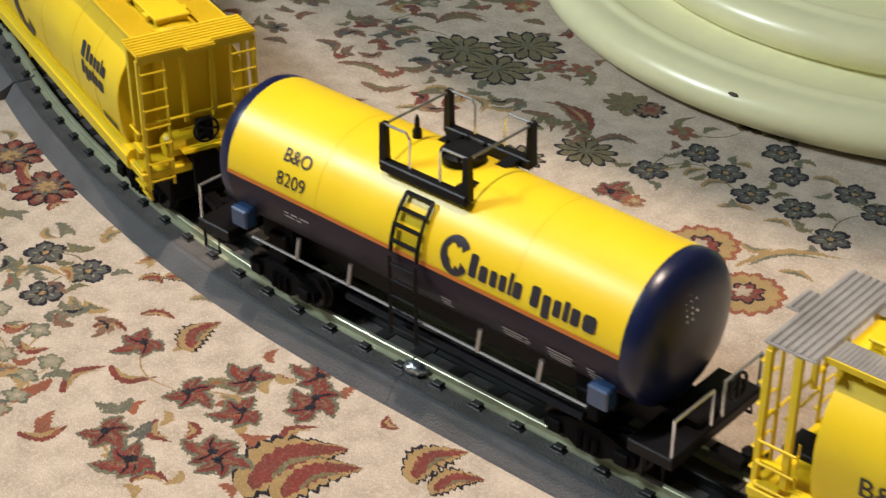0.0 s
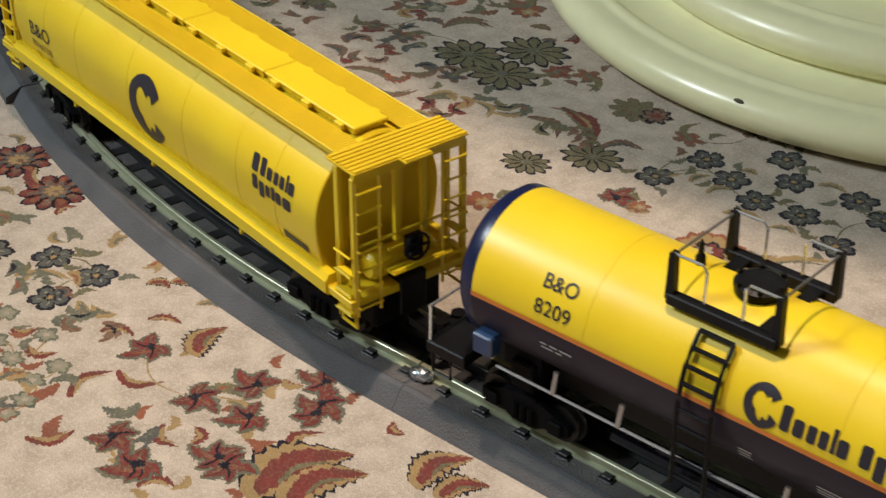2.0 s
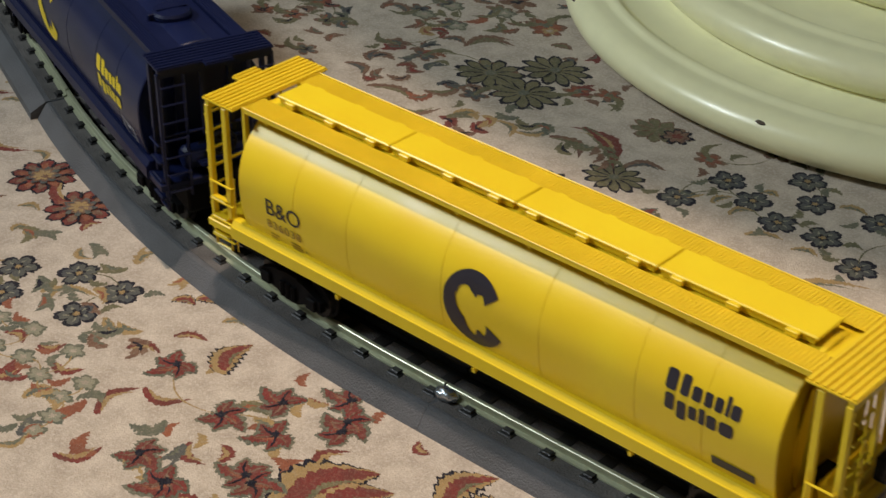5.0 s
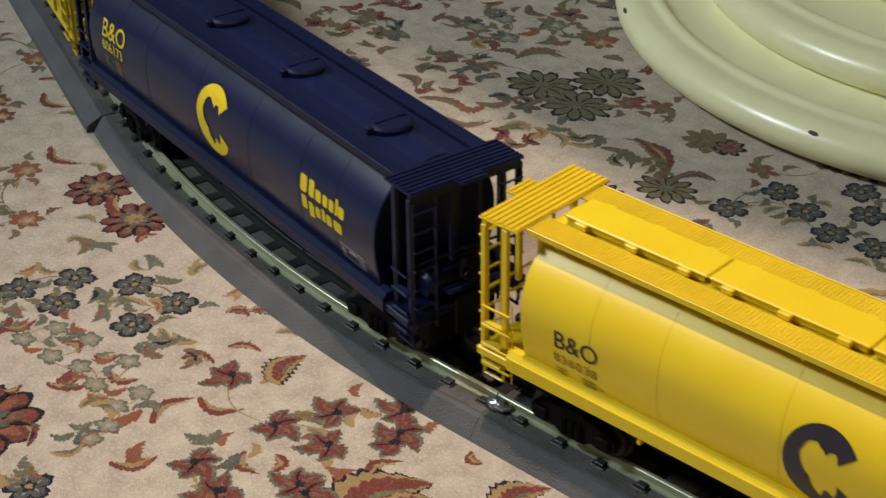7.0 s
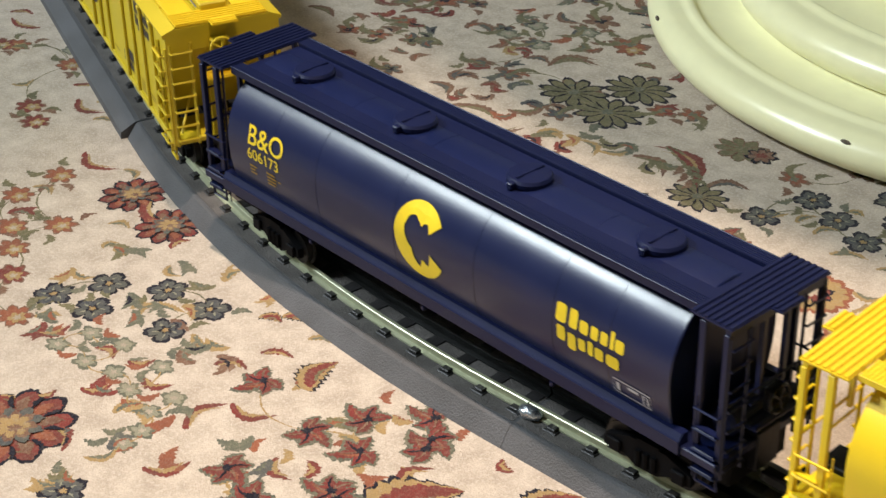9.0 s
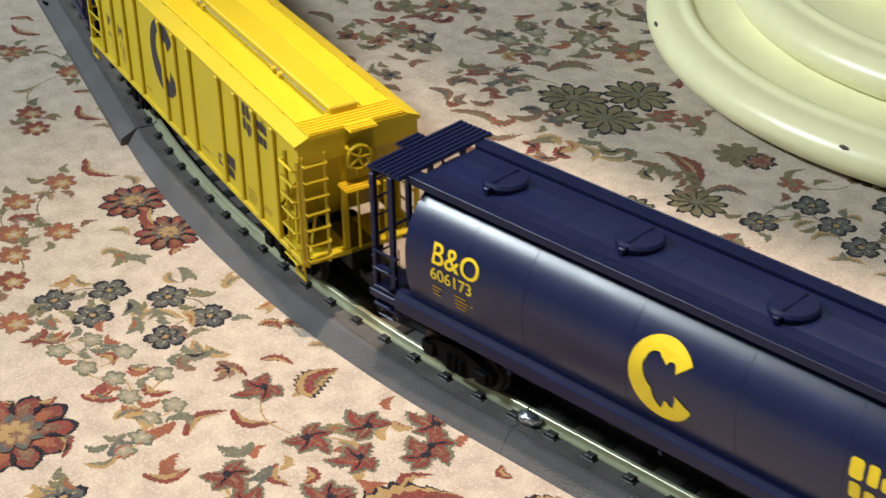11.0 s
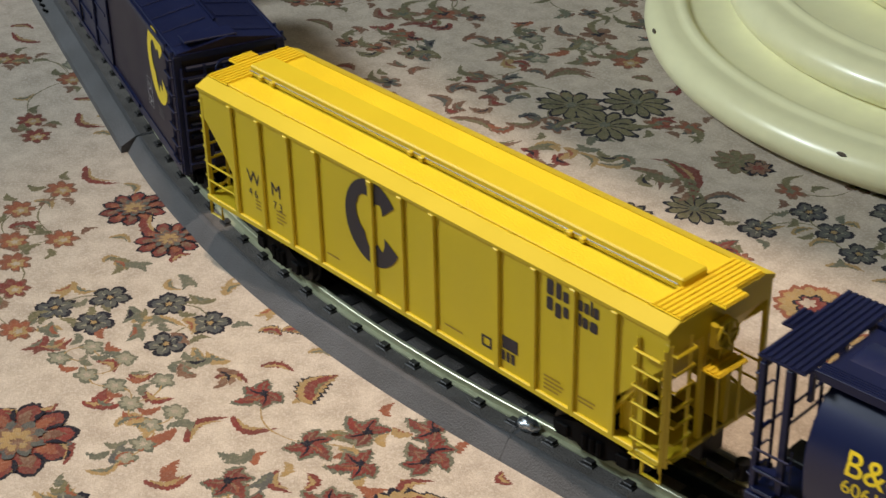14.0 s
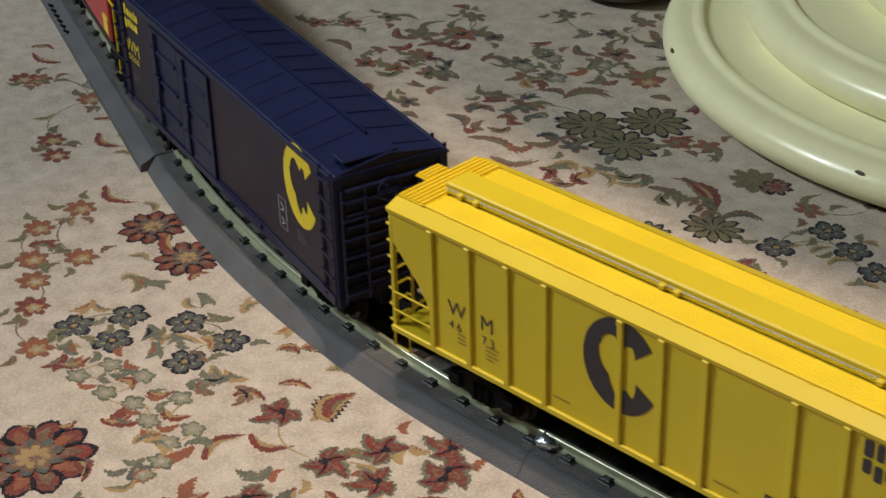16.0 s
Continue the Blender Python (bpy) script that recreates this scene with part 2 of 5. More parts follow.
def weave(name, shapes):
    """A woven motif: shapes are (outline, material), one above the other."""
    bm = bmesh.new()
    mats = []
    every = [p for (kind, one, two), mat in shapes for p in (list(one) + list(two) if kind == "strip" else two)]
    box = (min(p[0] for p in every), max(p[0] for p in every), min(p[1] for p in every), max(p[1] for p in every))
    taken = {q for q, b in LEVEL if b[0] < box[1] and b[1] > box[0] and b[2] < box[3] and b[3] > box[2]}
    level = next((q for q in range(14) if q not in taken), len(LEVEL) % 14)
    LEVEL.append((level, box))
    for k, ((kind, one, two), mat) in enumerate(shapes):
        if mat not in mats:
            mats.append(mat)
        slot = mats.index(mat)
        z = 0.00004 + 0.0000025 * level + 0.000036 * k
        if kind == "strip":
            n = max(4, int(sum((Vector(a) - Vector(b)).length for a, b in zip(one, one[1:])) / 0.0007))
            rows = []
            for q in range(n + 1):
                f = q / n * (len(one) - 1)
                m = min(int(f), len(one) - 2)
                a, b = Vector(one[m]).lerp(Vector(one[m + 1]), f - m), Vector(two[m]).lerp(Vector(two[m + 1]), f - m)
                d = (b - a) * 0.5
                e = min(0.0008, d.length * 0.7)
                u = d.normalized() if d.length > 1e-7 else Vector((1, 0))
                a, b = a - u * random.uniform(-e, e), b + u * random.uniform(-e, e)
                rows.append((bm.verts.new((a.x, a.y, z)), bm.verts.new((b.x, b.y, z))))
            for (a, b), (c, d) in zip(rows, rows[1:]):
                bm.faces.new((a, b, d, c)).material_index = slot
        else:
            ring = []
            m = len(two)
            for q in range(m):
                a, b = Vector(two[q]), Vector(two[(q + 1) % m])
                cuts = max(1, int((b - a).length / 0.0008))
                for c in range(cuts):
                    p = a.lerp(b, c / cuts)
                    out = (p - Vector(one)).normalized()
                    ring.append(p + out * random.uniform(-1, 1) * 0.0008)
            mid = bm.verts.new((*one, z))
            vs = [bm.verts.new((p.x, p.y, z)) for p in ring]
            for q in range(len(vs)):
                bm.faces.new((mid, vs[q - 1], vs[q])).material_index = slot
    return part(name, bm, mats, carpet)


def lobes(x, y, r, n, deep=0.35, turn=0.0, squash=1.0, lean=0.0, sharp=1.0):
    pts = []
    m = n * (12 if r > 0.008 else 8)
    for i in range(m):
        a = 2 * math.pi * i / m
        q = r * (1 - deep * (1 - abs(math.cos(n * a / 2)) ** sharp)) + random.uniform(-1, 1) * min(0.0005, 0.05 * r)
        u, v = q * math.cos(a + turn), q * math.sin(a + turn) * squash
        pts.append((x + u * math.cos(lean) - v * math.sin(lean), y + u * math.sin(lean) + v * math.cos(lean)))
    return "fan", (x, y), pts


def leaf(x0, y0, x1, y1, w, bend=0.25, serrate=0):
    """A curved leaf from one end to the other."""
    a, b = Vector((x0, y0)), Vector((x1, y1))
    d = b - a
    side = Vector((-d.y, d.x))
    left, right = [], []
    m = 10 if d.length < 0.02 else 16
    for i in range(m + 1):
        t = i / m
        mid = a + d * t + side * bend * math.sin(math.pi * t)
        wide = w * math.sin(math.pi * min(1, 0.06 + 0.94 * t) ** 0.8) ** 0.8
        wide *= 1 + (0.35 if serrate and i % 2 else 0)
        rough = min(0.00045, 0.2 * w)
        left.append(mid + side.normalized() * (wide + random.uniform(-1, 1) * rough))
        right.append(mid - side.normalized() * (wide + random.uniform(-1, 1) * rough))
    return "strip", left, right


def blue_flower(x, y, r=0.0118):
    t = random.random() * 6
    weave("woven_flower", [(lobes(x, y, r, 5, 0.36, t, 1.0, 0.0, 0.6), W_NAVY), (lobes(x, y, r * 0.80, 5, 0.44, t, 1.0, 0.0, 0.6), W_SLATE), *[(leaf(x + 0.2 * r * math.cos(t + k * 1.2566), y + 0.2 * r * math.sin(t + k * 1.2566), x + 0.62 * r * math.cos(t + k * 1.2566), y + 0.62 * r * math.sin(t + k * 1.2566), 0.0006, 0.1), W_MOSS) for k in range(5)],
                          (lobes(x, y, r * 0.34, 5, 0.6, t), W_NAVY), (lobes(x, y, r * 0.17, 5, 0.3, t), W_GOLD)])


def palmette(x, y, r=0.0262):
    t = random.random() * 6
    shapes = [(lobes(x, y, r, 11, 0.3, t, 0.8), W_NAVY), (lobes(x, y, r * 0.87, 11, 0.34, t, 0.8), W_OLIVE)]
    for k in range(11):
        a = t + (k + 0.5) * 2 * math.pi / 11
        shapes.append((leaf(x + r * 0.2 * math.cos(a), y + r * 0.17 * math.sin(a), x + r * 0.74 * math.cos(a), y + r * 0.6 * math.sin(a), 0.0006, 0.05), W_NAVY))
    shapes.append((lobes(x, y, r * 0.16, 6, 0.3, t), W_SAGE))
    weave("woven_palmette", shapes)


def red_flower(x, y, r=0.0205):
    t = random.random() * 6
    shapes = [(lobes(x, y, r, 10, 0.22, t), W_NAVY), (lobes(x, y, r * 0.93, 10, 0.26, t), W_RED)]
    for k in range(10):
        a = t + k * 2 * math.pi / 10
        shapes.append((leaf(x + r * 0.42 * math.cos(a), y + r * 0.42 * math.sin(a), x + r * 0.8 * math.cos(a), y + r * 0.8 * math.sin(a), 0.0022 * r / 0.02, 0.1), W_RUST if k % 2 else W_BROWN))
    for k in range(10):
        a = t + (k + 0.5) * 2 * math.pi / 10
        shapes.append((leaf(x + r * 0.5 * math.cos(a), y + r * 0.5 * math.sin(a), x + r * 0.84 * math.cos(a), y + r * 0.84 * math.sin(a), 0.0009 * r / 0.02, 0.08), W_NAVY))
    shapes += [(lobes(x, y, r * 0.50, 9, 0.35, t), W_SLATE), (lobes(x, y, r * 0.40, 8, 0.35, t), W_BROWN), (lobes(x, y, r * 0.30, 8, 0.4, t), W_GOLD), (lobes(x + 0.08 * r, y, r * 0.11, 5, 0.4, t), W_BROWN)]
    weave("woven_flower", shapes)


def rose(x, y, r=0.0118):
    t = random.random() * 6
    a = random.random() * 6
    weave("woven_rose", [(lobes(x, y, r, 7, 0.35, t, 0.85), W_BROWN), (lobes(x, y, r * 0.86, 7, 0.4, t, 0.85), random.choice((W_RED, W_RUST))),
                         (lobes(x + 0.2 * r, y, r * 0.45, 5, 0.4, t), W_GOLD), (lobes(x + 0.2 * r, y, r * 0.2, 5, 0.4, t), W_PALE),
                         (leaf(x + r * 0.8 * math.cos(a), y + r * 0.8 * math.sin(a), x + r * 1.9 * math.cos(a), y + r * 1.9 * math.sin(a), 0.003, 0.3), W_OLIVE)])


def star(x, y, r=0.0145):
    t = random.random() * 6
    shapes = []
    for mat, k, w in ((W_SAGE, 1.0, 0.0040), (W_RED, 0.88, 0.0025)):
        for i in range(5):
            a = t + i * 1.05 + 0.2 * math.sin(3 * i)
            q = r * (1.25 if i == 2 else 0.9)
            shapes.append((leaf(x, y, x + k * q * math.cos(a), y + k * q * math.sin(a), w, 0.12, 1), mat))
    shapes.append((leaf(x + 0.2 * r, y, x + 0.75 * r * math.cos(t + 2.1), y + 0.75 * r * math.sin(t + 2.1), 0.0009, 0.1), W_RUST))
    for i in range(5):
        a = t + i * 1.05 + 0.2 * math.sin(3 * i)
        shapes.append((leaf(x, y, x + 0.7 * r * math.cos(a), y + 0.7 * r * math.sin(a), 0.0006, 0.12), W_NAVY if i % 2 else W_BROWN))
    shapes.append((lobes(x, y, 0.0026, 5, 0.3), W_NAVY))
    weave("woven_sprig", shapes)


def orange_flower(x, y, r=0.0205):
    t = random.random() * 6
    weave("woven_flower", [(lobes(x, y, r, 14, 0.12, t), W_RUST), (lobes(x, y, r * 0.85, 14, 0.14, t), W_GOLD), (lobes(x, y, r * 0.5, 7, 0.3, t), W_NAVY),
                           (lobes(x, y, r * 0.42, 7, 0.35, t), W_RED), (lobes(x - 0.1 * r, y, r * 0.25, 5, 0.4, t), W_PALE)])


def faint_flower(x, y, r=0.0076):
    t = random.random() * 6
    weave("woven_bud", [(lobes(x, y, r * 1.05, 5, 0.32, t, 0.8), W_SAGE), (lobes(x, y, r * 0.74, 5, 0.34, t, 0.8), W_MOSS), (lobes(x, y, r * 0.28, 5, 0.4, t, 0.8), W_PALE)])


def shade_flower(x, y, r=0.0115):
    t = random.random() * 6
    a = t * 2
    weave("woven_flower", [(lobes(x, y, r, 5, 0.5, t, 0.75), W_BROWN), (lobes(x, y, r * 0.7, 5, 0.5, t, 0.75), random.choice((W_BROWN, W_OLIVE, W_SLATE, W_RUST))),
                           (lobes(x, y, r * 0.28, 4, 0.4, t), random.choice((W_NAVY, W_SAGE))),
                           (leaf(x, y, x + 2 * r * math.cos(a), y + 2 * r * math.sin(a), 0.0028, 0.3), W_OLIVE)])


def autumn_flower(x, y, r=0.019):
    """An olive flower with a dark red heart to one side."""
    t = random.random() * 6
    shapes = [(lobes(x, y, r, 9, 0.3, t, 0.8), W_BROWN), (lobes(x, y, r * 0.92, 9, 0.32, t, 0.8), W_OLIVE)]
    for k in range(9):
        a = t + (k + 0.5) * 2 * math.pi / 9
        shapes.append((leaf(x + r * 0.25 * math.cos(a), y + r * 0.2 * math.sin(a), x + r * 0.75 * math.cos(a), y + r * 0.6 * math.sin(a), 0.0006, 0.05), W_BROWN))
    q = x + 0.72 * r
    shapes += [(lobes(q, y + 0.1 * r, r * 0.55, 7, 0.4, t), W_NAVY), (lobes(q, y + 0.1 * r, r * 0.44, 7, 0.42, t), W_BROWN), (lobes(q, y + 0.1 * r, r * 0.2, 5, 0.4, t), W_RED)]
    weave("woven_flower", shapes)


def feather(x0, y0, x1, y1):
    """A curved red plume with barbs along it."""
    shapes = [(leaf(x0, y0, x1, y1, 0.0032, 0.1, 1), W_OLIVE), (leaf(x0, y0, x1, y1, 0.0018, 0.1), W_RED)]
    for k in (0.45, 0.6, 0.75):
        x, y = x0 + k * (x1 - x0), y0 + k * (y1 - y0)
        for turn in (0.7, -0.7):
            a = math.atan2(y1 - y0, x1 - x0) + turn
            shapes.append((leaf(x, y, x + 0.013 * math.cos(a), y + 0.013 * math.sin(a), 0.0020, 0.15, 1), W_OLIVE if turn > 0 else W_BROWN))
    weave("woven_plume", shapes)


def curl(row, outer, inner, w):
    b = random.choice((-0.28, 0.28, 0.18))
    shapes = [(leaf(*row, w, b, 1), outer)]
    x0, y0, x1, y1 = row
    shapes.append((leaf(x0 + 0.12 * (x1 - x0), y0 + 0.12 * (y1 - y0), x1 - 0.15 * (x1 - x0), y1 - 0.15 * (y1 - y0), w * 0.5, b, 0), inner))
    weave("woven_leaf", shapes)


def big_leaf(row):
    b = 0.2
    x0, y0, x1, y1 = row
    n = math.hypot(x1 - x0, y1 - y0)
    shapes = [(leaf(*row, n * 0.26, b, 1), W_NAVY), (leaf(*row, n * 0.21, b, 1), W_GOLD), (leaf(x0 + 0.1 * (x1 - x0), y0 + 0.1 * (y1 - y0), x1, y1, n * 0.12, b, 1), W_RED)]
    shapes.append((leaf(x0 + 0.3 * (x1 - x0), y0 + 0.3 * (y1 - y0), x1 - 0.2 * (x1 - x0), y1 - 0.2 * (y1 - y0), n * 0.035, b, 0), W_OLIVE))
    weave("woven_leaf", shapes)


def stem(x0, y0, x1, y1, mat, w=0.0005):
    weave("woven_stem", [(leaf(x0, y0, x1, y1, w, random.choice((-0.22, 0.22))), mat)])


def stems(points, mat, reach):
    """Thin stems from each flower to its nearest neighbours."""
    for i, a in enumerate(points):
        near = sorted((math.dist(a, b), b) for j, b in enumerate(points) if j != i)
        for d, b in near[:2]:
            if d < reach and a < b:
                stem(*a, *b, mat)


def sprigs(points, r, mats):
    """Two small leaves beside each flower."""
    for x, y in points:
        for k in (0, 1):
            a = random.random() * 6.28
            c, s = math.cos(a), math.sin(a)
            weave("woven_leaf", [(leaf(x + r * c, y + r * s, x + (r + 0.011) * c - 0.004 * s, y + (r + 0.011) * s + 0.004 * c, 0.0022, 0.25, 1), mats[k % len(mats)])])


def dab(x, y, mat, size=0.0085):
    a = random.random() * 6.28
    c, s = math.cos(a) * size, math.sin(a) * size
    weave("woven_leaf", [(leaf(x - c, y - s, x + c, y + s, size * 0.36, 0.2, 1), mat), (leaf(x - 0.6 * c, y - 0.6 * s, x + 0.6 * c, y + 0.6 * s, size * 0.14, 0.2), random.choice((W_NAVY, W_RUST, W_SAGE)))])
    b = a + random.choice((-0.9, 0.9))
    c, s = math.cos(b) * size, math.sin(b) * size
    weave("woven_leaf", [(leaf(x, y, x + 1.3 * c, y + 1.3 * s, size * 0.26, 0.2, 1), mat)])


BLUES = [(-0.064, -0.084), (-0.052, -0.057), (-0.037, -0.077), (-0.024, -0.038), (0.007, -0.033), (0.007, -0.061), (0.083, -0.169), (0.156, 0.286), (0.147, 0.250), (0.180, 0.277), (0.189, 0.318), (0.207, 0.299), (0.204, 0.267), (0.231, 0.271), (0.262, 0.257), (0.245, 0.306), (0.267, 0.298)]
for p in BLUES:
    blue_flower(*p)
for p in [(-0.039, 0.292), (-0.012, 0.325), (-0.004, 0.286)]:
    palmette(*p)
for p in [(0.107, 0.242, 0.0205), (0.084, 0.211, 0.0165)]:
    palmette(*p)
for p in [(-0.126, 0.008), (-0.081, 0.002)]:
    red_flower(*p)
ROSES = [(-0.178, -0.010), (-0.174, -0.041), (-0.126, -0.042), (-0.144, -0.063), (-0.274, 0.027), (-0.252, 0.017), (-0.098, -0.090), (-0.122, -0.075), (-0.060, -0.110), (-0.311, 0.080), (-0.366, 0.071), (-0.375, 0.064)]
for p in ROSES:
    rose(*p)
STARS = [(0.078, -0.052), (0.125, -0.062), (0.121, -0.106), (0.138, -0.036), (0.159, -0.012), (0.174, -0.031), (0.154, -0.054), (0.167, -0.082), (0.146, -0.109), (0.145, -0.111), (0.173, -0.084), (0.170, -0.024)]
for p in STARS:
    star(*p)
for p in [(0.217, 0.206), (0.260, 0.184)]:
    orange_flower(*p)
BUDS = [(-0.021, -0.108), (-0.018, -0.090), (0.002, -0.106), (0.020, -0.101), (0.003, -0.084), (0.033, -0.081), (0.038, -0.104), (0.059, -0.092), (0.060, -0.107), (0.070, -0.118), (0.072, -0.130), (-0.331, 0.093)]
for p in BUDS:
    faint_flower(*p)
SHADES = [(0.133, 0.299), (0.158, 0.333), (-0.025, 0.262), (0.019, 0.312), (0.036, 0.322), (-0.276, 0.322), (-0.218, 0.333), (-0.193, 0.350), (-0.289, 0.294), (-0.201, 0.263), (-0.176, 0.273), (-0.145, 0.332), (-0.138, 0.353), (-0.112, 0.330), (-0.105, 0.371), (-0.047, 0.298), (-0.069, 0.372), (-0.230, 0.367), (-0.131, 0.448), (-0.223, 0.255), (-0.152, 0.231), (-0.115, 0.281), (-0.089, 0.281), (-0.135, 0.414), (-0.185, 0.419), (-0.308, 0.276), (-0.207, 0.292)]
for p in SHADES:
    shade_flower(*p)
for p in [(0.083, -0.103, 0.082, -0.075), (0.082, -0.075, 0.105, -0.064), (0.094, -0.134, 0.105, -0.114), (0.049, -0.061, 0.065, -0.052), (-0.038, -0.111, -0.032, -0.093), (0.017, -0.091, 0.025, -0.079), (0.021, -0.121, 0.028, -0.107), (0.034, -0.094, 0.050, -0.085), (-0.005, -0.095, 0.010, -0.095), (0.057, -0.038, 0.073, -0.029), (0.130, -0.085, 0.148, -0.090), (0.143, -0.075, 0.151, -0.087), (0.184, -0.059, 0.187, -0.038), (-0.282, 0.064, -0.252, 0.076), (-0.261, 0.055, -0.230, 0.057), (-0.381, 0.098, -0.413, 0.094), (-0.193, 0.017, -0.158, 0.021), (-0.060, -0.012, -0.059, 0.002), (-0.423, 0.099, -0.406, 0.108), (-0.120, 0.014, -0.074, 0.009), (0.010, -0.140, 0.013, -0.129), (0.033, -0.145, 0.058, -0.154)]:
    curl(p, W_RED, W_GOLD, 0.0026)
for p in [(0.033, -0.154, 0.044, -0.150), (0.213, -0.015, 0.203, -0.010), (0.156, -0.119, 0.170, -0.108), (0.199, 0.013, 0.208, 0.015), (0.095, 0.258, 0.047, 0.272)]:
    curl(p, W_RED, W_GOLD, 0.0026)
for p in [(0.069, -0.149, 0.073, -0.132), (0.048, -0.120, 0.052, -0.103), (0.019, -0.053, 0.041, -0.048), (-0.077, -0.064, -0.063, -0.058), (-0.031, -0.058, -0.014, -0.064), (-0.045, -0.023, -0.031, -0.025), (-0.024, -0.062, 0.001, -0.044), (0.029, -0.064, 0.020, -0.052), (-0.082, -0.035, -0.071, -0.027), (-0.249, 0.061, -0.232, 0.067), (-0.229, 0.046, -0.217, 0.053), (-0.177, -0.029, -0.160, -0.027), (-0.157, 0.022, -0.141, 0.018), (-0.087, -0.039, -0.085, -0.029), (0.071, -0.171, 0.076, -0.159), (-0.052, -0.103, -0.042, -0.092), (-0.108, -0.021, -0.094, -0.016), (-0.311, 0.035, -0.308, 0.050), (0.137, -0.053, 0.152, -0.056), (0.064, -0.013, 0.077, -0.007), (0.153, 0.217, 0.170, 0.216), (0.142, 0.256, 0.156, 0.264)]:
    curl(p, W_GOLD, W_SAGE, 0.0024)
for p in [(0.164, 0.259, 0.169, 0.273), (0.179, 0.255, 0.188, 0.269), (0.198, 0.244, 0.217, 0.254), (0.225, 0.249, 0.241, 0.252), (0.218, 0.307, 0.235, 0.310), (0.230, 0.221, 0.246, 0.229), (0.260, 0.213, 0.279, 0.216), (0.177, 0.289, 0.188, 0.291), (0.027, 0.243, 0.040, 0.265), (-0.012, 0.205, 0.008, 0.214), (0.010, 0.247, 0.030, 0.235), (0.241, 0.201, 0.279, 0.246)]:
    curl(p, W_GOLD, W_SAGE, 0.0024)
for p in [(-0.118, 0.237, -0.094, 0.230), (-0.094, 0.230, -0.084, 0.235), (-0.091, 0.257, -0.078, 0.264), (-0.051, 0.243, -0.039, 0.266), (-0.081, 0.310, -0.063, 0.340), (-0.123, 0.282, -0.108, 0.278), (-0.114, 0.253, -0.103, 0.263), (-0.090, 0.276, -0.088, 0.290), (-0.021, 0.343, -0.010, 0.342), (0.102, 0.255, 0.123, 0.270), (-0.083, 0.224, -0.042, 0.229), (-0.052, 0.214, -0.026, 0.234), (-0.047, 0.191, -0.032, 0.201), (-0.276, 0.261, -0.247, 0.260), (-0.198, 0.224, -0.183, 0.227), (-0.109, 0.249, -0.117, 0.266), (-0.084, 0.261, -0.070, 0.263), (-0.100, 0.309, -0.082, 0.313), (-0.082, 0.313, -0.055, 0.334), (-0.220, 0.301, -0.198, 0.315), (-0.167, 0.325, -0.144, 0.319), (-0.256, 0.311, -0.228, 0.308)]:
    curl(p, W_BROWN, random.choice((W_SLATE, W_OLIVE, W_RED)), 0.0034)
for p in [(-0.259, 0.371, -0.242, 0.372), (-0.138, 0.382, -0.112, 0.378), (-0.041, 0.353, -0.025, 0.357), (0.017, 0.314, 0.030, 0.316), (-0.050, 0.259, -0.037, 0.272), (-0.144, 0.214, -0.127, 0.219), (0.046, 0.255, 0.077, 0.245)]:
    curl(p, W_BROWN, random.choice((W_SLATE, W_OLIVE, W_RED)), 0.0034)
for p in [(0.195, -0.091, 0.208, -0.039), (0.209, -0.084, 0.222, -0.044), (0.241, -0.036, 0.247, -0.004), (0.253, -0.035, 0.265, -0.013), (0.098, -0.042, 0.091, -0.015), (-0.002, -0.152, 0.010, -0.153), (0.032, -0.168, 0.037, -0.157), (0.041, -0.177, 0.049, -0.163), (0.038, -0.009, 0.051, -0.004), (0.030, -0.018, 0.043, -0.013)]:
    big_leaf(p)
stems(BLUES, W_OLIVE, 0.05)
stems(STARS, W_GOLD, 0.05)
stems(BUDS, W_GOLD, 0.045)
stems(SHADES, W_OLIVE, 0.06)
stems(ROSES, W_OLIVE, 0.07)
sprigs(BLUES, 0.012, (W_OLIVE, W_SAGE))
sprigs(BUDS, 0.008, (W_RUST, W_SAGE))
sprigs(STARS, 0.016, (W_RUST, W_GOLD))
sprigs(ROSES, 0.012, (W_OLIVE, W_BROWN))
sprigs(SHADES, 0.012, (W_BROWN, W_OLIVE))
DABS_RUST = [ (-0.164, 0.322), (-0.160, 0.367), (-0.129, 0.312), (-0.109, 0.314), (-0.104, 0.348), (-0.078, 0.350), (-0.108, 0.260), (-0.114, 0.277), (-0.087, 0.285), (-0.030, 0.267), (0.020, 0.316), (0.005, 0.221), (0.009, 0.232), (-0.048, 0.236), (-0.011, 0.224), (-0.009, 0.358), (-0.195, 0.321), (-0.208, 0.317), (-0.197, 0.294), (-0.226, 0.291), (0.069, -0.108), (-0.042, -0.110), (0.028, -0.112), (-0.063, 0.033), (-0.153, -0.051), (0.034, -0.066), (0.052, -0.057), (0.099, -0.121) ]
DABS_SLATE = [ (-0.141, 0.328), (-0.133, 0.352), (-0.102, 0.366), (-0.110, 0.330), (-0.096, 0.294), (-0.096, 0.272), (-0.073, 0.273), (-0.047, 0.261), (0.038, 0.320), (-0.095, 0.417), (-0.090, 0.239), (-0.076, 0.246), (-0.202, 0.273), (-0.183, 0.275), (-0.164, 0.277), (-0.169, 0.257), (-0.153, 0.257), (-0.178, 0.296), (-0.235, 0.273), (-0.222, 0.253), (-0.202, 0.348), (-0.191, 0.350), (-0.077, 0.411), (-0.113, 0.434), (0.039, -0.143), (0.007, -0.056), (0.130, -0.095), (0.071, -0.130) ]
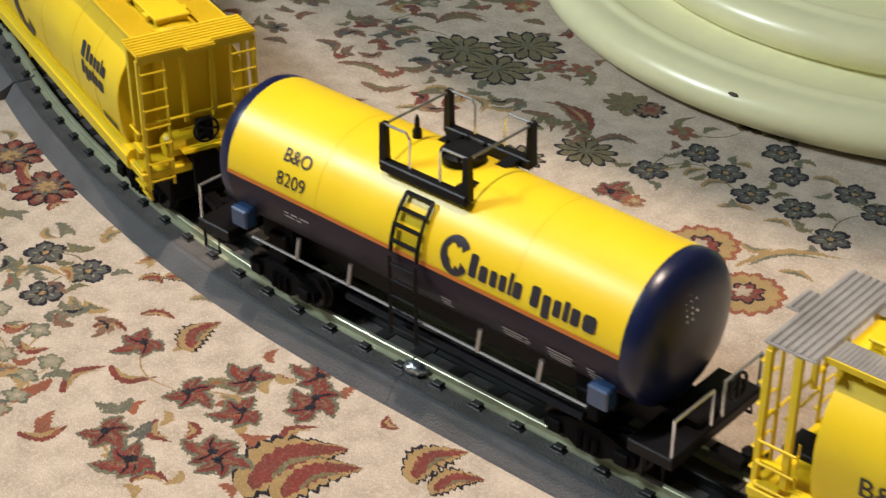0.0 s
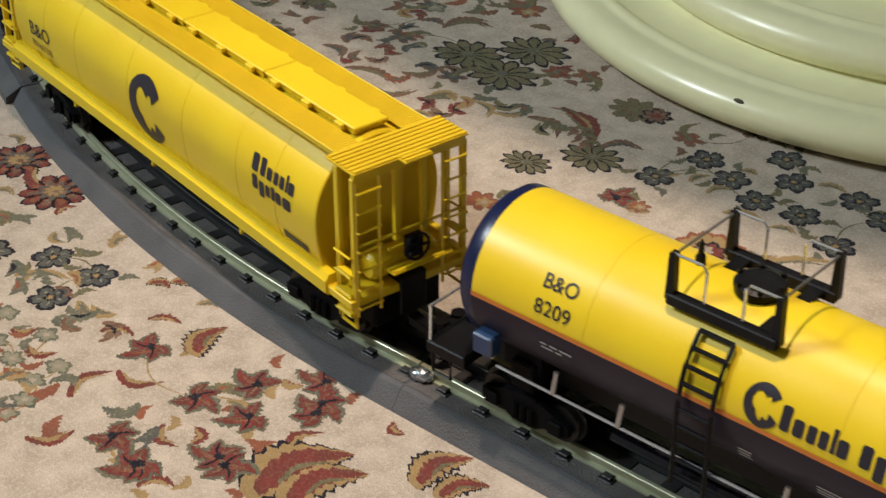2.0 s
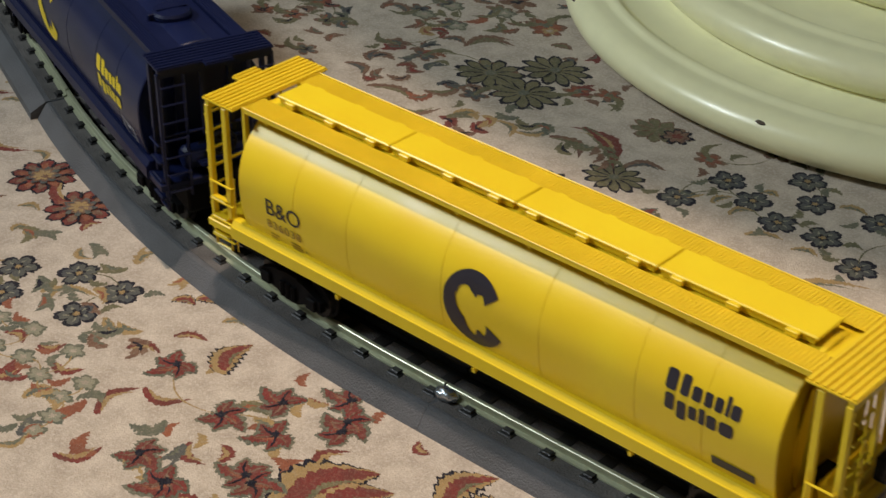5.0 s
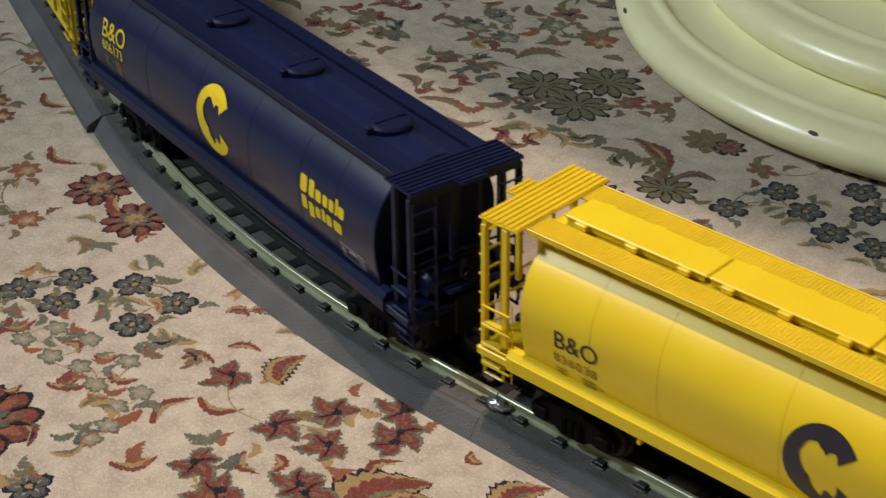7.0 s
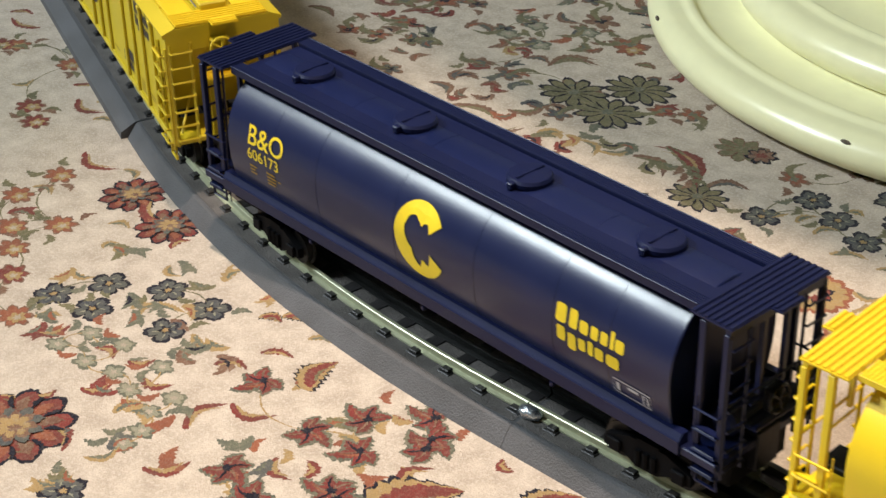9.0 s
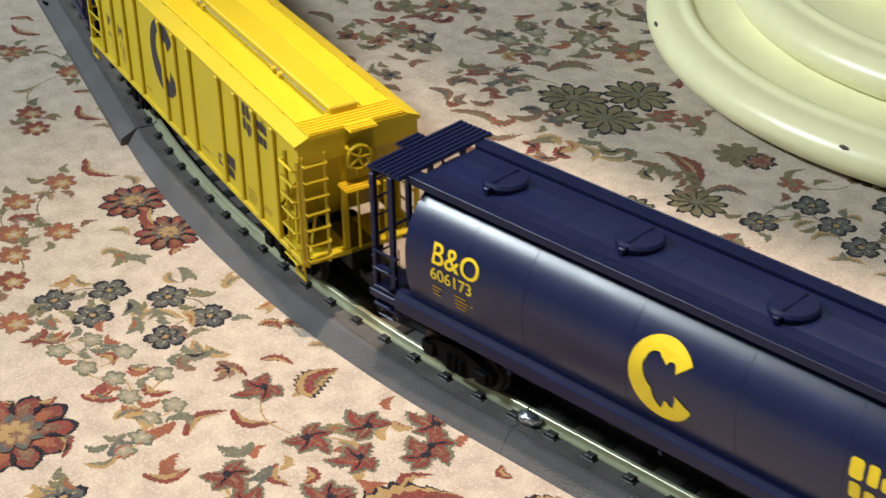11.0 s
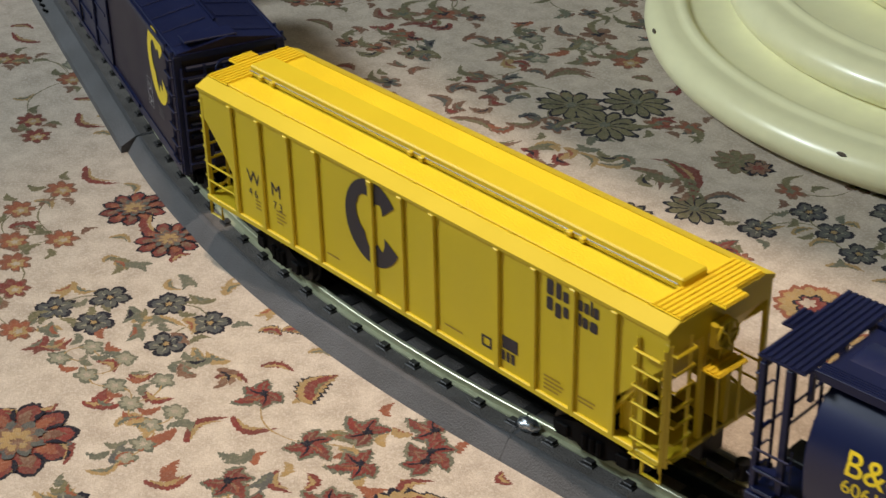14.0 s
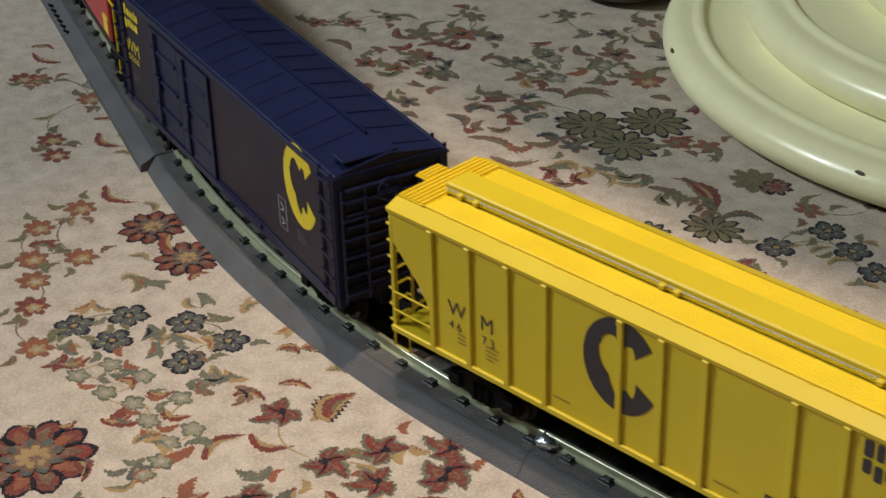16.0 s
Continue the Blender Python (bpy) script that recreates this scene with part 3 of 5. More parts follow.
DABS_OLIVE = [ (-0.115, 0.310), (-0.085, 0.347), (-0.010, 0.240), (0.009, 0.256), (0.027, 0.255), (0.037, 0.259), (0.007, 0.267), (0.006, 0.241), (-0.009, 0.233), (-0.197, 0.253), (-0.201, 0.282), (-0.175, 0.283), (0.064, 0.249), (0.070, 0.261), (-0.150, 0.399), (-0.147, 0.355), (-0.079, -0.070), (-0.038, -0.020), (-0.031, -0.060), (-0.017, -0.021), (0.001, -0.043), (-0.015, -0.068), (0.035, -0.049), (0.030, -0.059), (-0.046, -0.095), (-0.078, -0.034), (-0.069, -0.030), (-0.012, -0.003), (0.017, -0.004), (0.076, -0.161), (0.072, -0.171), (0.109, -0.091), (0.058, -0.111), (0.130, -0.050) ]
BIGS = [ (0.025, -0.161) ]
BROWNS2 = [ (-0.064, 0.375), (-0.106, 0.390), (-0.093, 0.429), (-0.213, 0.338), (-0.234, 0.317) ]
for p in DABS_RUST:
    dab(*p, random.choice((W_RUST, W_RED, W_BROWN)))
for p in DABS_SLATE:
    dab(*p, random.choice((W_SLATE, W_SLATE, W_BROWN)), 0.0075)
for p in DABS_OLIVE:
    dab(*p, random.choice((W_OLIVE, W_SAGE, W_GOLD)))
for p in BIGS:
    red_flower(*p, 0.031)
autumn_flower(0.088, 0.306)
star(0.147, 0.216, 0.013)
rose(0.161, 0.217, 0.008)
rose(0.095, 0.161, 0.012)
feather(0.053, 0.278, 0.103, 0.246)
for p in ((-0.133, 0.352), (-0.108, 0.330), (-0.137, 0.328), (-0.099, 0.369)):
    faint_flower(*p, 0.0095)
rose(-0.059, 0.369, 0.013)
for p in BROWNS2:
    shade_flower(*p, 0.016)


# ---- the track ----
S_LEFT, S_RIGHT = RADIUS * TH0, 0.0676


def tie_mesh():
    bm = boxes((-0.0040, 0.0040, -0.0228, 0.0228, 0.0085, 0.0109), (-0.0026, 0.0026, -0.0216, -0.0178, 0.0109, 0.0122), (-0.0026, 0.0026, 0.0178, 0.0216, 0.0109, 0.0122), bevel=0.0004)
    bmesh.ops.recalc_face_normals(bm, faces=bm.faces)
    me = bpy.data.meshes.new("tie")
    bm.to_mesh(me)
    bm.free()
    me.materials.append(TIE)
    return me


TIE_MESH = tie_mesh()


def rail_profile(c):
    return [(c - 0.0028, 0.0105), (c + 0.0028, 0.0105), (c + 0.0027, 0.0113), (c + 0.0007, 0.0119), (c + 0.0006, 0.0136), (c + 0.0012, 0.0142), (c + 0.0012, 0.0157),
            (c + 0.0008, RAIL_TOP), (c - 0.0008, RAIL_TOP), (c - 0.0012, 0.0157), (c - 0.0012, 0.0142), (c - 0.0006, 0.0136), (c - 0.0007, 0.0119), (c - 0.0027, 0.0113)]


def track_section(label, s0, s1, skirt):
    track = thing("track_section", label, "model track", "track sections")
    if skirt:
        bed = [(-0.0405, 0.0), (0.0405, 0.0), (0.0400, 0.0045), (0.0300, 0.0100), (-0.0300, 0.0100), (-0.0400, 0.0045)]
    else:
        bed = [(-0.0366, 0.0), (0.0366, 0.0), (0.0360, 0.0010), (0.0300, 0.0095), (0.0285, 0.0100), (-0.0285, 0.0100), (-0.0300, 0.0095), (-0.0360, 0.0010)]
    part("roadbed", sweep(bed, s0, s1), ROADBED, track)
    part("ballast", sweep([(-0.0270, 0.0095), (0.0270, 0.0095), (0.0270, 0.0103), (-0.0270, 0.0103)], s0 + 0.001, s1 - 0.001), ROADTOP, track, "brown-grey moulded ballast top")
    for c in (-0.0159, 0.0, 0.0159):
        part("rail", sweep(rail_profile(c), s0 + 0.0004, s1 - 0.0004), RAIL if c else DARKRAIL, track, "bright nickel rail" if c else "blackened middle rail")
    n = round((s1 - s0) / 0.0226)
    for i in range(n):
        s = s0 + (i + 0.74) * (s1 - s0) / n
        x, y, th = line(s)
        ob = new("tie", TIE_MESH)
        ob.parent = track
        ob.matrix_basis = pose(x, y, 0, 0, 0, math.degrees(th))
    return track


track_section("curved grey track section with black ties on the carpet", S_LEFT, S_RIGHT, False)
straight = track_section("straight grey track section with moulded roadbed edge", S_LEFT - 0.508, S_LEFT - 0.0012, True)
for k in range(6):
    x, y, th = line(S_LEFT - 0.295 + 0.0115 * k, 0.0372)
    ob = part("vent", boxes((-0.0018, 0.0018, -0.003, 0.003, -0.0006, 0.0006)), BLACK, straight, "dark slot in the roadbed")
    ob.matrix_basis = pose(x, y, 0.0068, -28, 0, math.degrees(th))
track_section("straight grey track section with black ties on the carpet", S_RIGHT + 0.0002, S_RIGHT + 0.508, False)


def joint_blob():
    bm = bmesh.new()
    bmesh.ops.create_icosphere(bm, subdivisions=3, radius=1)
    for v in bm.verts:
        d = 1 + 0.22 * noise.noise(v.co * 2.1) + 0.1 * noise.noise(v.co * 5)
        v.co = Vector((v.co.x * 0.0066, v.co.y * 0.0042, v.co.z * 0.0038)) * d
    ob = part("joint_clip", bm, SOLDER, None, "shiny lump of bare metal at the rail joint", True)
    x, y, th = line(0.0705, 0.0190)
    ob.matrix_basis = pose(x, y, 0.0125, 0, 0, 8)
    tagged(ob, category="metal clip")


joint_blob()


# ---- pedestal table: cream stepped foot, column and round top ----
def table():
    t = thing("pedestal_table", "cream glossy painted pedestal table with a stepped round foot", "table")
    t.matrix_basis = pose(0.130, 0.605, 0)
    arc = lambda cr, cz, rr, rz, a0, a1, n: [(cr + rr * math.cos(radians(a0 + (a1 - a0) * i / n)), cz + rz * math.sin(radians(a0 + (a1 - a0) * i / n))) for i in range(n + 1)]
    foot = [(0.02, 0.001), (0.270, 0.001)] + arc(0.2710, 0.0140, 0.0160, 0.0130, -90, 80, 14) + [(0.2680, 0.0266), (0.2655, 0.0270), (0.2640, 0.0284), (0.2618, 0.0294), (0.2594, 0.0292), (0.2576, 0.0280), (0.2562, 0.0260), (0.2520, 0.0254), (0.2270, 0.0252)]
    foot += arc(0.2140, 0.0385, 0.0165, 0.0128, -55, 82, 12) + [(0.2110, 0.0510), (0.2085, 0.0514), (0.2068, 0.0528), (0.2044, 0.0538), (0.2020, 0.0535), (0.2002, 0.0520), (0.1990, 0.0500), (0.1620, 0.0492)]
    foot += arc(0.1420, 0.0640, 0.0165, 0.0140, -58, 84, 10) + [(0.135, 0.0800), (0.10, 0.083), (0.02, 0.086)]
    part("foot", spun(foot, 160), CREAM, t, smooth=True).data.set_sharp_from_angle(angle=radians(50))
    part("column", spun([(0.075, 0.083), (0.062, 0.12), (0.045, 0.20), (0.055, 0.32), (0.065, 0.42), (0.050, 0.55), (0.060, 0.66), (0.08, 0.685)], 48), CREAM, t, smooth=True)
    part("tabletop", spun([(0.02, 0.690), (0.475, 0.690), (0.495, 0.697), (0.50, 0.705), (0.495, 0.715), (0.02, 0.72)], 96), CREAM, t)
    for a, r, z in ((231, 0.2845, 0.0215), (274, 0.2835, 0.0225)):
        bm = bmesh.new()
        bmesh.ops.create_icosphere(bm, subdivisions=2, radius=1)
        for v in bm.verts:
            v.co = Vector((v.co.x * 0.0012, v.co.y * 0.0035, v.co.z * 0.0012)) * (1 + 0.4 * noise.noise(v.co * 3))
        ob = part("paint_chip", bm, CHIP, t, "dark chip in the cream paint")
        ob.matrix_basis = pose(r * math.cos(radians(a)), r * math.sin(radians(a)), z, 0, 0, a)
    return t


table()


def furniture_foot():
    ob = part("furniture_foot", spun([(0.030, 0.0), (0.044, 0.006), (0.048, 0.016), (0.040, 0.028), (0.028, 0.034), (0.030, 0.044), (0.034, 0.2)], 32), WOOD, None, "dark polished wooden foot of furniture standing on the carpet", True)
    ob.matrix_basis = pose(-0.186, 0.490, 0)
    tagged(ob, category="furniture leg")


furniture_foot()


# ---- printing on the cars ----
def on_flat(y, eps=0.00025):
    return lambda u, v: (u, -(y + eps), v)


def on_round(r, zc, eps=0.00035, steep=False):
    """v is the height of the mark as arc length about the middle height."""
    return lambda u, v: (u, -(r + eps) * math.cos((v - zc) / r) ** (0.35 if steep and v < zc else 1.0), zc + (r + eps) * math.sin((v - zc) / r))


def stroke(bm, at, pts, w, closed=False):
    """A flat band of width w along (u, v) points."""
    n = len(pts)
    prs = []
    for i, p in enumerate(pts):
        a = Vector(pts[i - 1] if closed or i else p)
        b = Vector(pts[(i + 1) % n] if closed or i < n - 1 else p)
        d = (b - a).normalized()
        s = Vector((-d.y, d.x)) * w / 2
        prs.append((bm.verts.new(at(p[0] + s.x, p[1] + s.y)), bm.verts.new(at(p[0] - s.x, p[1] - s.y))))
    for i in range(n if closed else n - 1):
        (a, b), (c, d) = prs[i], prs[(i + 1) % n]
        bm.faces.new((a, b, d, c))


# relative width, height and drop of each piece in the two word shapes
FIRST_WORD = ((1.15, 1.0, 0.0), (0.9, 1.0, 0.0), (0.95, 0.68, 0.0), (0.8, 0.68, 0.0), (0.8, 0.68, 0.0), (0.42, 0.95, 0.0), (0.95, 0.68, 0.0))
SECOND_WORD = ((0.95, 0.84, 0.0), (0.9, 0.68, 0.26), (0.8, 0.68, 0.0), (0.6, 0.80, 0.0), (0.95, 0.68, 0.0), (1.4, 0.68, 0.0))


def slab(bm, at, u0, u1, v0, v1):
    """A plain block with clipped corners."""
    c = min(u1 - u0, v1 - v0) * 0.18
    ring = [(u0 + c, v0), (u1 - c, v0), (u1, v0 + c), (u1, v1 - c), (u1 - c, v1), (u0 + c, v1), (u0, v1 - c), (u0, v0 + c)]
    bm.faces.new([bm.verts.new(at(*p)) for p in ring])


def word_shape(pieces, u0, u1, v, h, at, bm):
    """A word as a row of plain upright blocks between u0 and u1."""
    unit = (u1 - u0) / sum(p[0] for p in pieces)
    u = u0
    for wide, tall, drop in pieces:
        slab(bm, at, u, u + wide * unit * 0.76, v - drop * h, v + tall * h)
        u += wide * unit


def word_pair(u0, u1, v, h, at, mat, car):
    bm = bmesh.new()
    word_shape(FIRST_WORD, u0, u1, v, h, at, bm)
    word_shape(SECOND_WORD, u0 + 0.02 * (u1 - u0), u1 - 0.04 * (u1 - u0), v - 1.02 * h, h, at, bm)
    part("lettering", bm, mat, car, "two rows of plain blocks")


def number(text, u, v, size, at, mat, car, spread=1.0, bold=0.0, name="number"):
    data = bpy.data.curves.new("number", "FONT")
    data.body, data.size = text, size
    data.space_character, data.offset = spread, bold
    ob = new("number", data)
    me = bpy.data.meshes.new_from_object(ob.evaluated_get(bpy.context.evaluated_depsgraph_get()))
    bpy.data.objects.remove(ob)
    bm = bmesh.new()
    bm.from_mesh(me)
    for p in bm.verts:
        p.co = Vector(at(u + p.co.x, v + p.co.y))
    part(name, bm, mat, car)


def emblem(u, v, a, b, at, mat, car):
    """A thick open ring with a notched inner edge."""
    bm = bmesh.new()
    cols = []
    n = 56
    for i in range(n + 1):
        th = radians(38 + (332 - 38) * i / n)
        d = math.degrees(th)
        inner = 0.52
        if d < 80:
            inner = 0.60 - 0.12 * abs(d - 60) / 20
        elif d < 105:
            inner = 0.40 + 0.16 * (d - 80) / 25
        elif d < 150:
            inner = 0.62 + 0.06 * math.sin(radians((d - 105) * 4))
        elif d < 225:
            inner = 0.66 - 0.26 * (d - 150) / 75
        elif d < 270:
            inner = 0.42 + 0.30 * (d - 225) / 45
        elif d < 300:
            inner = 0.72 - 0.25 * math.sin(radians((d - 270) * 6))
        else:
            inner = 0.66 - 0.2 * (d - 300) / 32
        cols.append([bm.verts.new(at(u + a * q * math.cos(th), v + b * q * math.sin(th))) for q in (1.0, 0.5 + 0.5 * inner, inner)])
    for p, q in zip(cols, cols[1:]):
        for k in (0, 1):
            bm.faces.new((p[k], p[k + 1], q[k + 1], q[k]))
    part("emblem", bm, mat, car, "large open ring emblem")


def lines_of_print(u, v, rows, at, mat, car):
    """Rows of plain bars for small print: each row lists bar lengths."""
    bm = bmesh.new()
    for k, row in enumerate(rows):
        x = u
        for w in row:
            stroke(bm, at, [(x, v - 0.0022 * k), (x + w, v - 0.0022 * k)], 0.0010)
            x += w + 0.0014
    part("small_print", bm, mat, car)


# ---- running gear ----
CARS = {}
WHEEL = 0.0087


def truck(car, x, colour=TRUCKBLACK):
    t = new("truck")
    t.parent = car
    t.matrix_basis = pose(x, 0, 0)
    for side in (-1, 1):
        y = side * 0.0208
        frame_ = prism([(-0.0235, 0.0115), (-0.0235, 0.006), (-0.012, 0.006), (-0.006, 0.0025), (0.006, 0.0025), (0.012, 0.006), (0.0235, 0.006), (0.0235, 0.0115), (0.010, 0.0165), (-0.010, 0.0165)], y - 0.0018, y + 0.0018)
        f = part("side_frame", frame_, colour, t)
        for k in (-0.0175, 0.0175):
            part("journal_box", boxes((k - 0.0036, k + 0.0036, y + side * 0.0018, y + side * 0.0036, 0.0055, 0.0122), bevel=0.0006), colour, t)
        part("spring_pack", rods(*[[(k, y + side * 0.0026, 0.0045), (k, y + side * 0.0026, 0.0125)] for k in (-0.0042, 0, 0.0042)], r=0.0016), colour, t)
    part("bolster", boxes((-0.006, 0.006, -0.0225, 0.0225, 0.010, 0.0175)), colour, t)
    sets = []
    for k in (-0.0175, 0.0175):
        bm = bmesh.new()
        rod(bm, [(0, -0.021, 0), (0, 0.021, 0)], 0.0016, 8)
        for s in (-1, 1):
            rod(bm, [(0, s * 0.0138, 0), (0, s * 0.0148, 0)], WHEEL + 0.0016, 24)
            rod(bm, [(0, s * 0.0146, 0), (0, s * 0.0182, 0)], WHEEL, 24)
            for q in range(4):
                a = q * math.pi / 2
                rod(bm, [(0.0048 * math.cos(a), s * 0.0180, 0.0048 * math.sin(a)), (0.0048 * math.cos(a), s * 0.0185, 0.0048 * math.sin(a))], 0.0014, 8)
        w = part("wheelset", bm, WHEELSTEEL, t, "dark steel wheels on an axle")
        sets.append((w, k))
    return t, sets


def coupler(car, x, d):
    bm = boxes((min(x, x + d * 0.016), max(x, x + d * 0.016), -0.003, 0.003, 0.0130, 0.0185), bevel=0.0008)
    rod(bm, [(x + d * 0.015, 0.0045, 0.0115), (x + d * 0.015, 0.0045, 0.020)], 0.0036, 10)
    part("coupler", bm, BLACK, car)


def ladder(car, foot, up, across, rungs, mat, r=0.0007, stiles=True, name="ladder", out=(0, 0, 0)):
    """Rungs from foot to foot + across, stepping upwards by up."""
    foot, up, across, out = Vector(foot), Vector(up), Vector(across), Vector(out)
    top = foot + up * (rungs - 1)
    bm = rods([foot - up * 0.5, top + up * 0.5], [foot + across - up * 0.5, top + across + up * 0.5], r=r * (1.5 if stiles else 0.7), n=4)
    lad = part(name, bm, mat, car)
    for k in range(rungs):
        p = foot + up * k
        part("rung", rods([p, p + out, p + out + across, p + across], r=r, n=5), mat, lad)
    return lad


def running_gear(name, car, offset, base):
    a, b = truck(car, -base), truck(car, base)
    CARS[name] = (car, offset, base, (a, b))


# ---- cylindrical covered hopper ----
def body_loop(r, zc, n=40):
    """A round top on flanks that stay steep below the middle."""
    out = []
    for k in range(n):
        a = 2 * math.pi * k / n
        c, s = math.cos(a), math.sin(a)
        out.append((r * (c if s >= 0 else math.copysign(abs(c) ** 0.35, c)), zc + r * s))
    return out


def grating(x0, x1, y0, y1, z, mat, car, along, pitch, name="running_board", thick=0.0016):
    """A slatted board: a pan with raised slats."""
    board = part(name, boxes((x0, x1, y0, y1, z, z + thick * 0.5)), mat, car)
    bm = bmesh.new()
    d = []
    if along == "x":
        n = max(2, int((y1 - y0) / pitch))
        for k in range(n):
            y = y0 + (k + 0.5) * (y1 - y0) / n
            d.append((x0, x1, y - pitch * 0.28, y + pitch * 0.28, z + thick * 0.5, z + thick))
    else:
        n = max(2, int((x1 - x0) / pitch))
        for k in range(n):
            x = x0 + (k + 0.5) * (x1 - x0) / n
            d.append((x - pitch * 0.28, x + pitch * 0.28, y0 + 0.0004, y1 - 0.0004, z + thick * 0.5, z + thick))
    bm.free()
    tagged(part("slats", boxes(*d), mat, board), kind="stuff")
    return board


def hopper_car(name, label, paint, flat, roof, print_mat, faint, offset, digits, hatches):
    car = thing("covered_hopper_car", label, "model railway car", "train cars")
    R, ZC, X = 0.0345, 0.0660, 0.1510
    body = bmesh.new()
    rings = []
    xs = [(-X + 0.004, 0.80), (-X, 0.985), (-X + 0.0006, 1.0)] + [(x, 1.0) for x in (-0.0782, -0.0778, 0, 0.0842, 0.0846)] + [(X - 0.0006, 1.0), (X, 0.985), (X - 0.004, 0.80)]
    for x, k in xs:
        rings.append([body.verts.new((x, y * k, ZC + (z - ZC) * k)) for y, z in body_loop(R, ZC, 72)])
    for a, b in zip(rings, rings[1:]):
        for k in range(72):
            body.faces.new((a[k], a[k - 1], b[k - 1], b[k]))
    body.faces.new(rings[0])
    body.faces.new(rings[-1])
    b = part("body", body, paint, car, smooth=True)
    b.data.set_sharp_from_angle(angle=radians(35))
    for x in (-0.113, -0.0780, -0.02, 0.035, 0.0844, 0.117):
        loop = [(x, y, z) for y, z in body_loop(R + 0.00005, ZC, 72)]
        part("weld_seam", rods(loop + loop[:1], r=0.00013, n=4), paint, car)
    for side in (-1, 1):
        sill = [(0.0290, 0.0318), (0.0338, 0.0318), (0.0352, 0.0332), (0.0352, 0.0392), (0.0330, 0.0425), (0.0290, 0.0425)]
        bm = bmesh.new()
        a, c = ([bm.verts.new((x, side * y, z)) for y, z in sill] for x in (-0.1580, 0.1580))
        bm.faces.new(a), bm.faces.new(c)
        for k in range(len(sill)):
            bm.faces.new((a[k], a[k - 1], c[k - 1], c[k]))
        part("side_sill", bm, flat, car)
        part("sill_lip", rods([(-0.1578, side * 0.0349, 0.0394), (0.1578, side * 0.0349, 0.0394)], r=0.0005), flat, car)
        for x in (-0.085, 0.0, 0.085):
            part("sill_gusset", boxes((x - 0.0008, x + 0.0008, *sorted((side * 0.0330, side * 0.0350)), 0.0300, 0.0320)), flat, car)
        part("board_edge", boxes((-0.1555, 0.1555, *sorted((side * 0.0251, side * 0.0258)), 0.0990 if hatches == "long" else 0.0976, 0.1018), bevel=0.0002), flat, car)
        y0, y1 = sorted((side * (0.0180 if hatches == "round" else 0.0114), side * 0.0250))
        grating(-0.1555, 0.1555, y0, y1, 0.1008, roof, car, "y" if hatches == "long" else "x", 0.0019 if hatches == "long" else 0.0014, "running_board", 0.0007)
        part("board_stringer", boxes((-0.1555, 0.1555, side * 0.0244 - 0.0004, side * 0.0244 + 0.0004, 0.0996, 0.1008), (-0.1555, 0.1555, side * 0.0240 - 0.0004, side * 0.0240 + 0.0004, 0.0980, 0.0989)), flat, car)
        part("board_fascia", boxes((-0.1555, 0.1555, *sorted((side * 0.0182, side * 0.0190)), 0.0965, 0.1008)), flat, car)
        for k in range(8):
            x = -0.140 + k * 0.040
            part("bracket", boxes((x - 0.0008, x + 0.0008, *sorted((side * 0.0190, side * 0.0246)), 0.0972, 0.1008)), flat, car)
    part("roof_pan", boxes((-0.1556, 0.1556, -0.0182, 0.0182, 0.0975, 0.0994 if hatches == "round" else 0.0990), bevel=0.0006), flat, car)
    if hatches == "round":
        for x in (-0.1200, -0.0425, 0.0350, 0.1135):
            h = part("hatch", spun([(0.0100, 0.1005), (0.0108, 0.1010), (0.0108, 0.1030), (0.0098, 0.1044), (0.002, 0.1050)], 32), flat, car)
            h.matrix_basis = pose(x, 0.001, -0.0008)
            part("hatch_bar", boxes((-0.0006, 0.0006, -0.0085, 0.0085, 0.1046, 0.1054)), flat, h)
            part("hatch_latch", boxes((-0.0016, 0.0016, -0.0135, -0.0100, 0.1008, 0.1040), bevel=0.0004), flat, h)
    else:
        for k in range(4):
            x0 = -0.1485 + k * 0.0742
            h = part("hatch", boxes((x0, x0 + 0.0736, -0.0094, 0.0094, 0.1030, 0.1046), bevel=0.0005), flat, car)
            part("coaming", boxes((x0 + 0.001, x0 + 0.0718, -0.0084, 0.0084, 0.1005, 0.1030)), flat, h)
            for q in range(3):
                for side in (-1, 1):
                    x = x0 + 0.010 + q * 0.0265
                    part("hatch_latch", boxes((x - 0.0030, x + 0.0030, *sorted((side * 0.0090, side * 0.0113)), 0.1012, 0.1040), bevel=0.0004), flat, h)
    for e in (-1, 1):
        xs0, xs1 = sorted((e * 0.1560, e * 0.1775))
        grating(xs0, xs1, -0.0312, 0.0312, 0.1008, roof, car, "y", 0.0030, "end_platform")
        xa, xb = sorted((e * 0.1775, e * 0.1830))
        grating(xa, xb, -0.0075, 0.0075, 0.1012, roof, car, "y", 0.0026, "platform_step")
        xe = e * 0.1750
        part("roof_beam", boxes((xe - 0.0012, xe + 0.0012, -0.0305, 0.0305, 0.0962, 0.1008)), flat, car)
        for side in (-1, 1):
            y = side * 0.0300
            part("corner_post", boxes((xe - 0.0014, xe + 0.0014, y - 0.0014, y + 0.0014, 0.0300, 0.0985), bevel=0.0003), flat, car)
            part("inner_post", boxes((e * 0.1630 - 0.0016, e * 0.1630 + 0.0016, y - 0.0012, y + 0.0012, 0.0400, 0.1000), bevel=0.0003), flat, car)
            part("end_post", boxes((xe - 0.0011, xe + 0.0011, side * 0.0075 - 0.0012, side * 0.0075 + 0.0012, 0.0600, 0.0985)), flat, car)
            xr = e * 0.1580
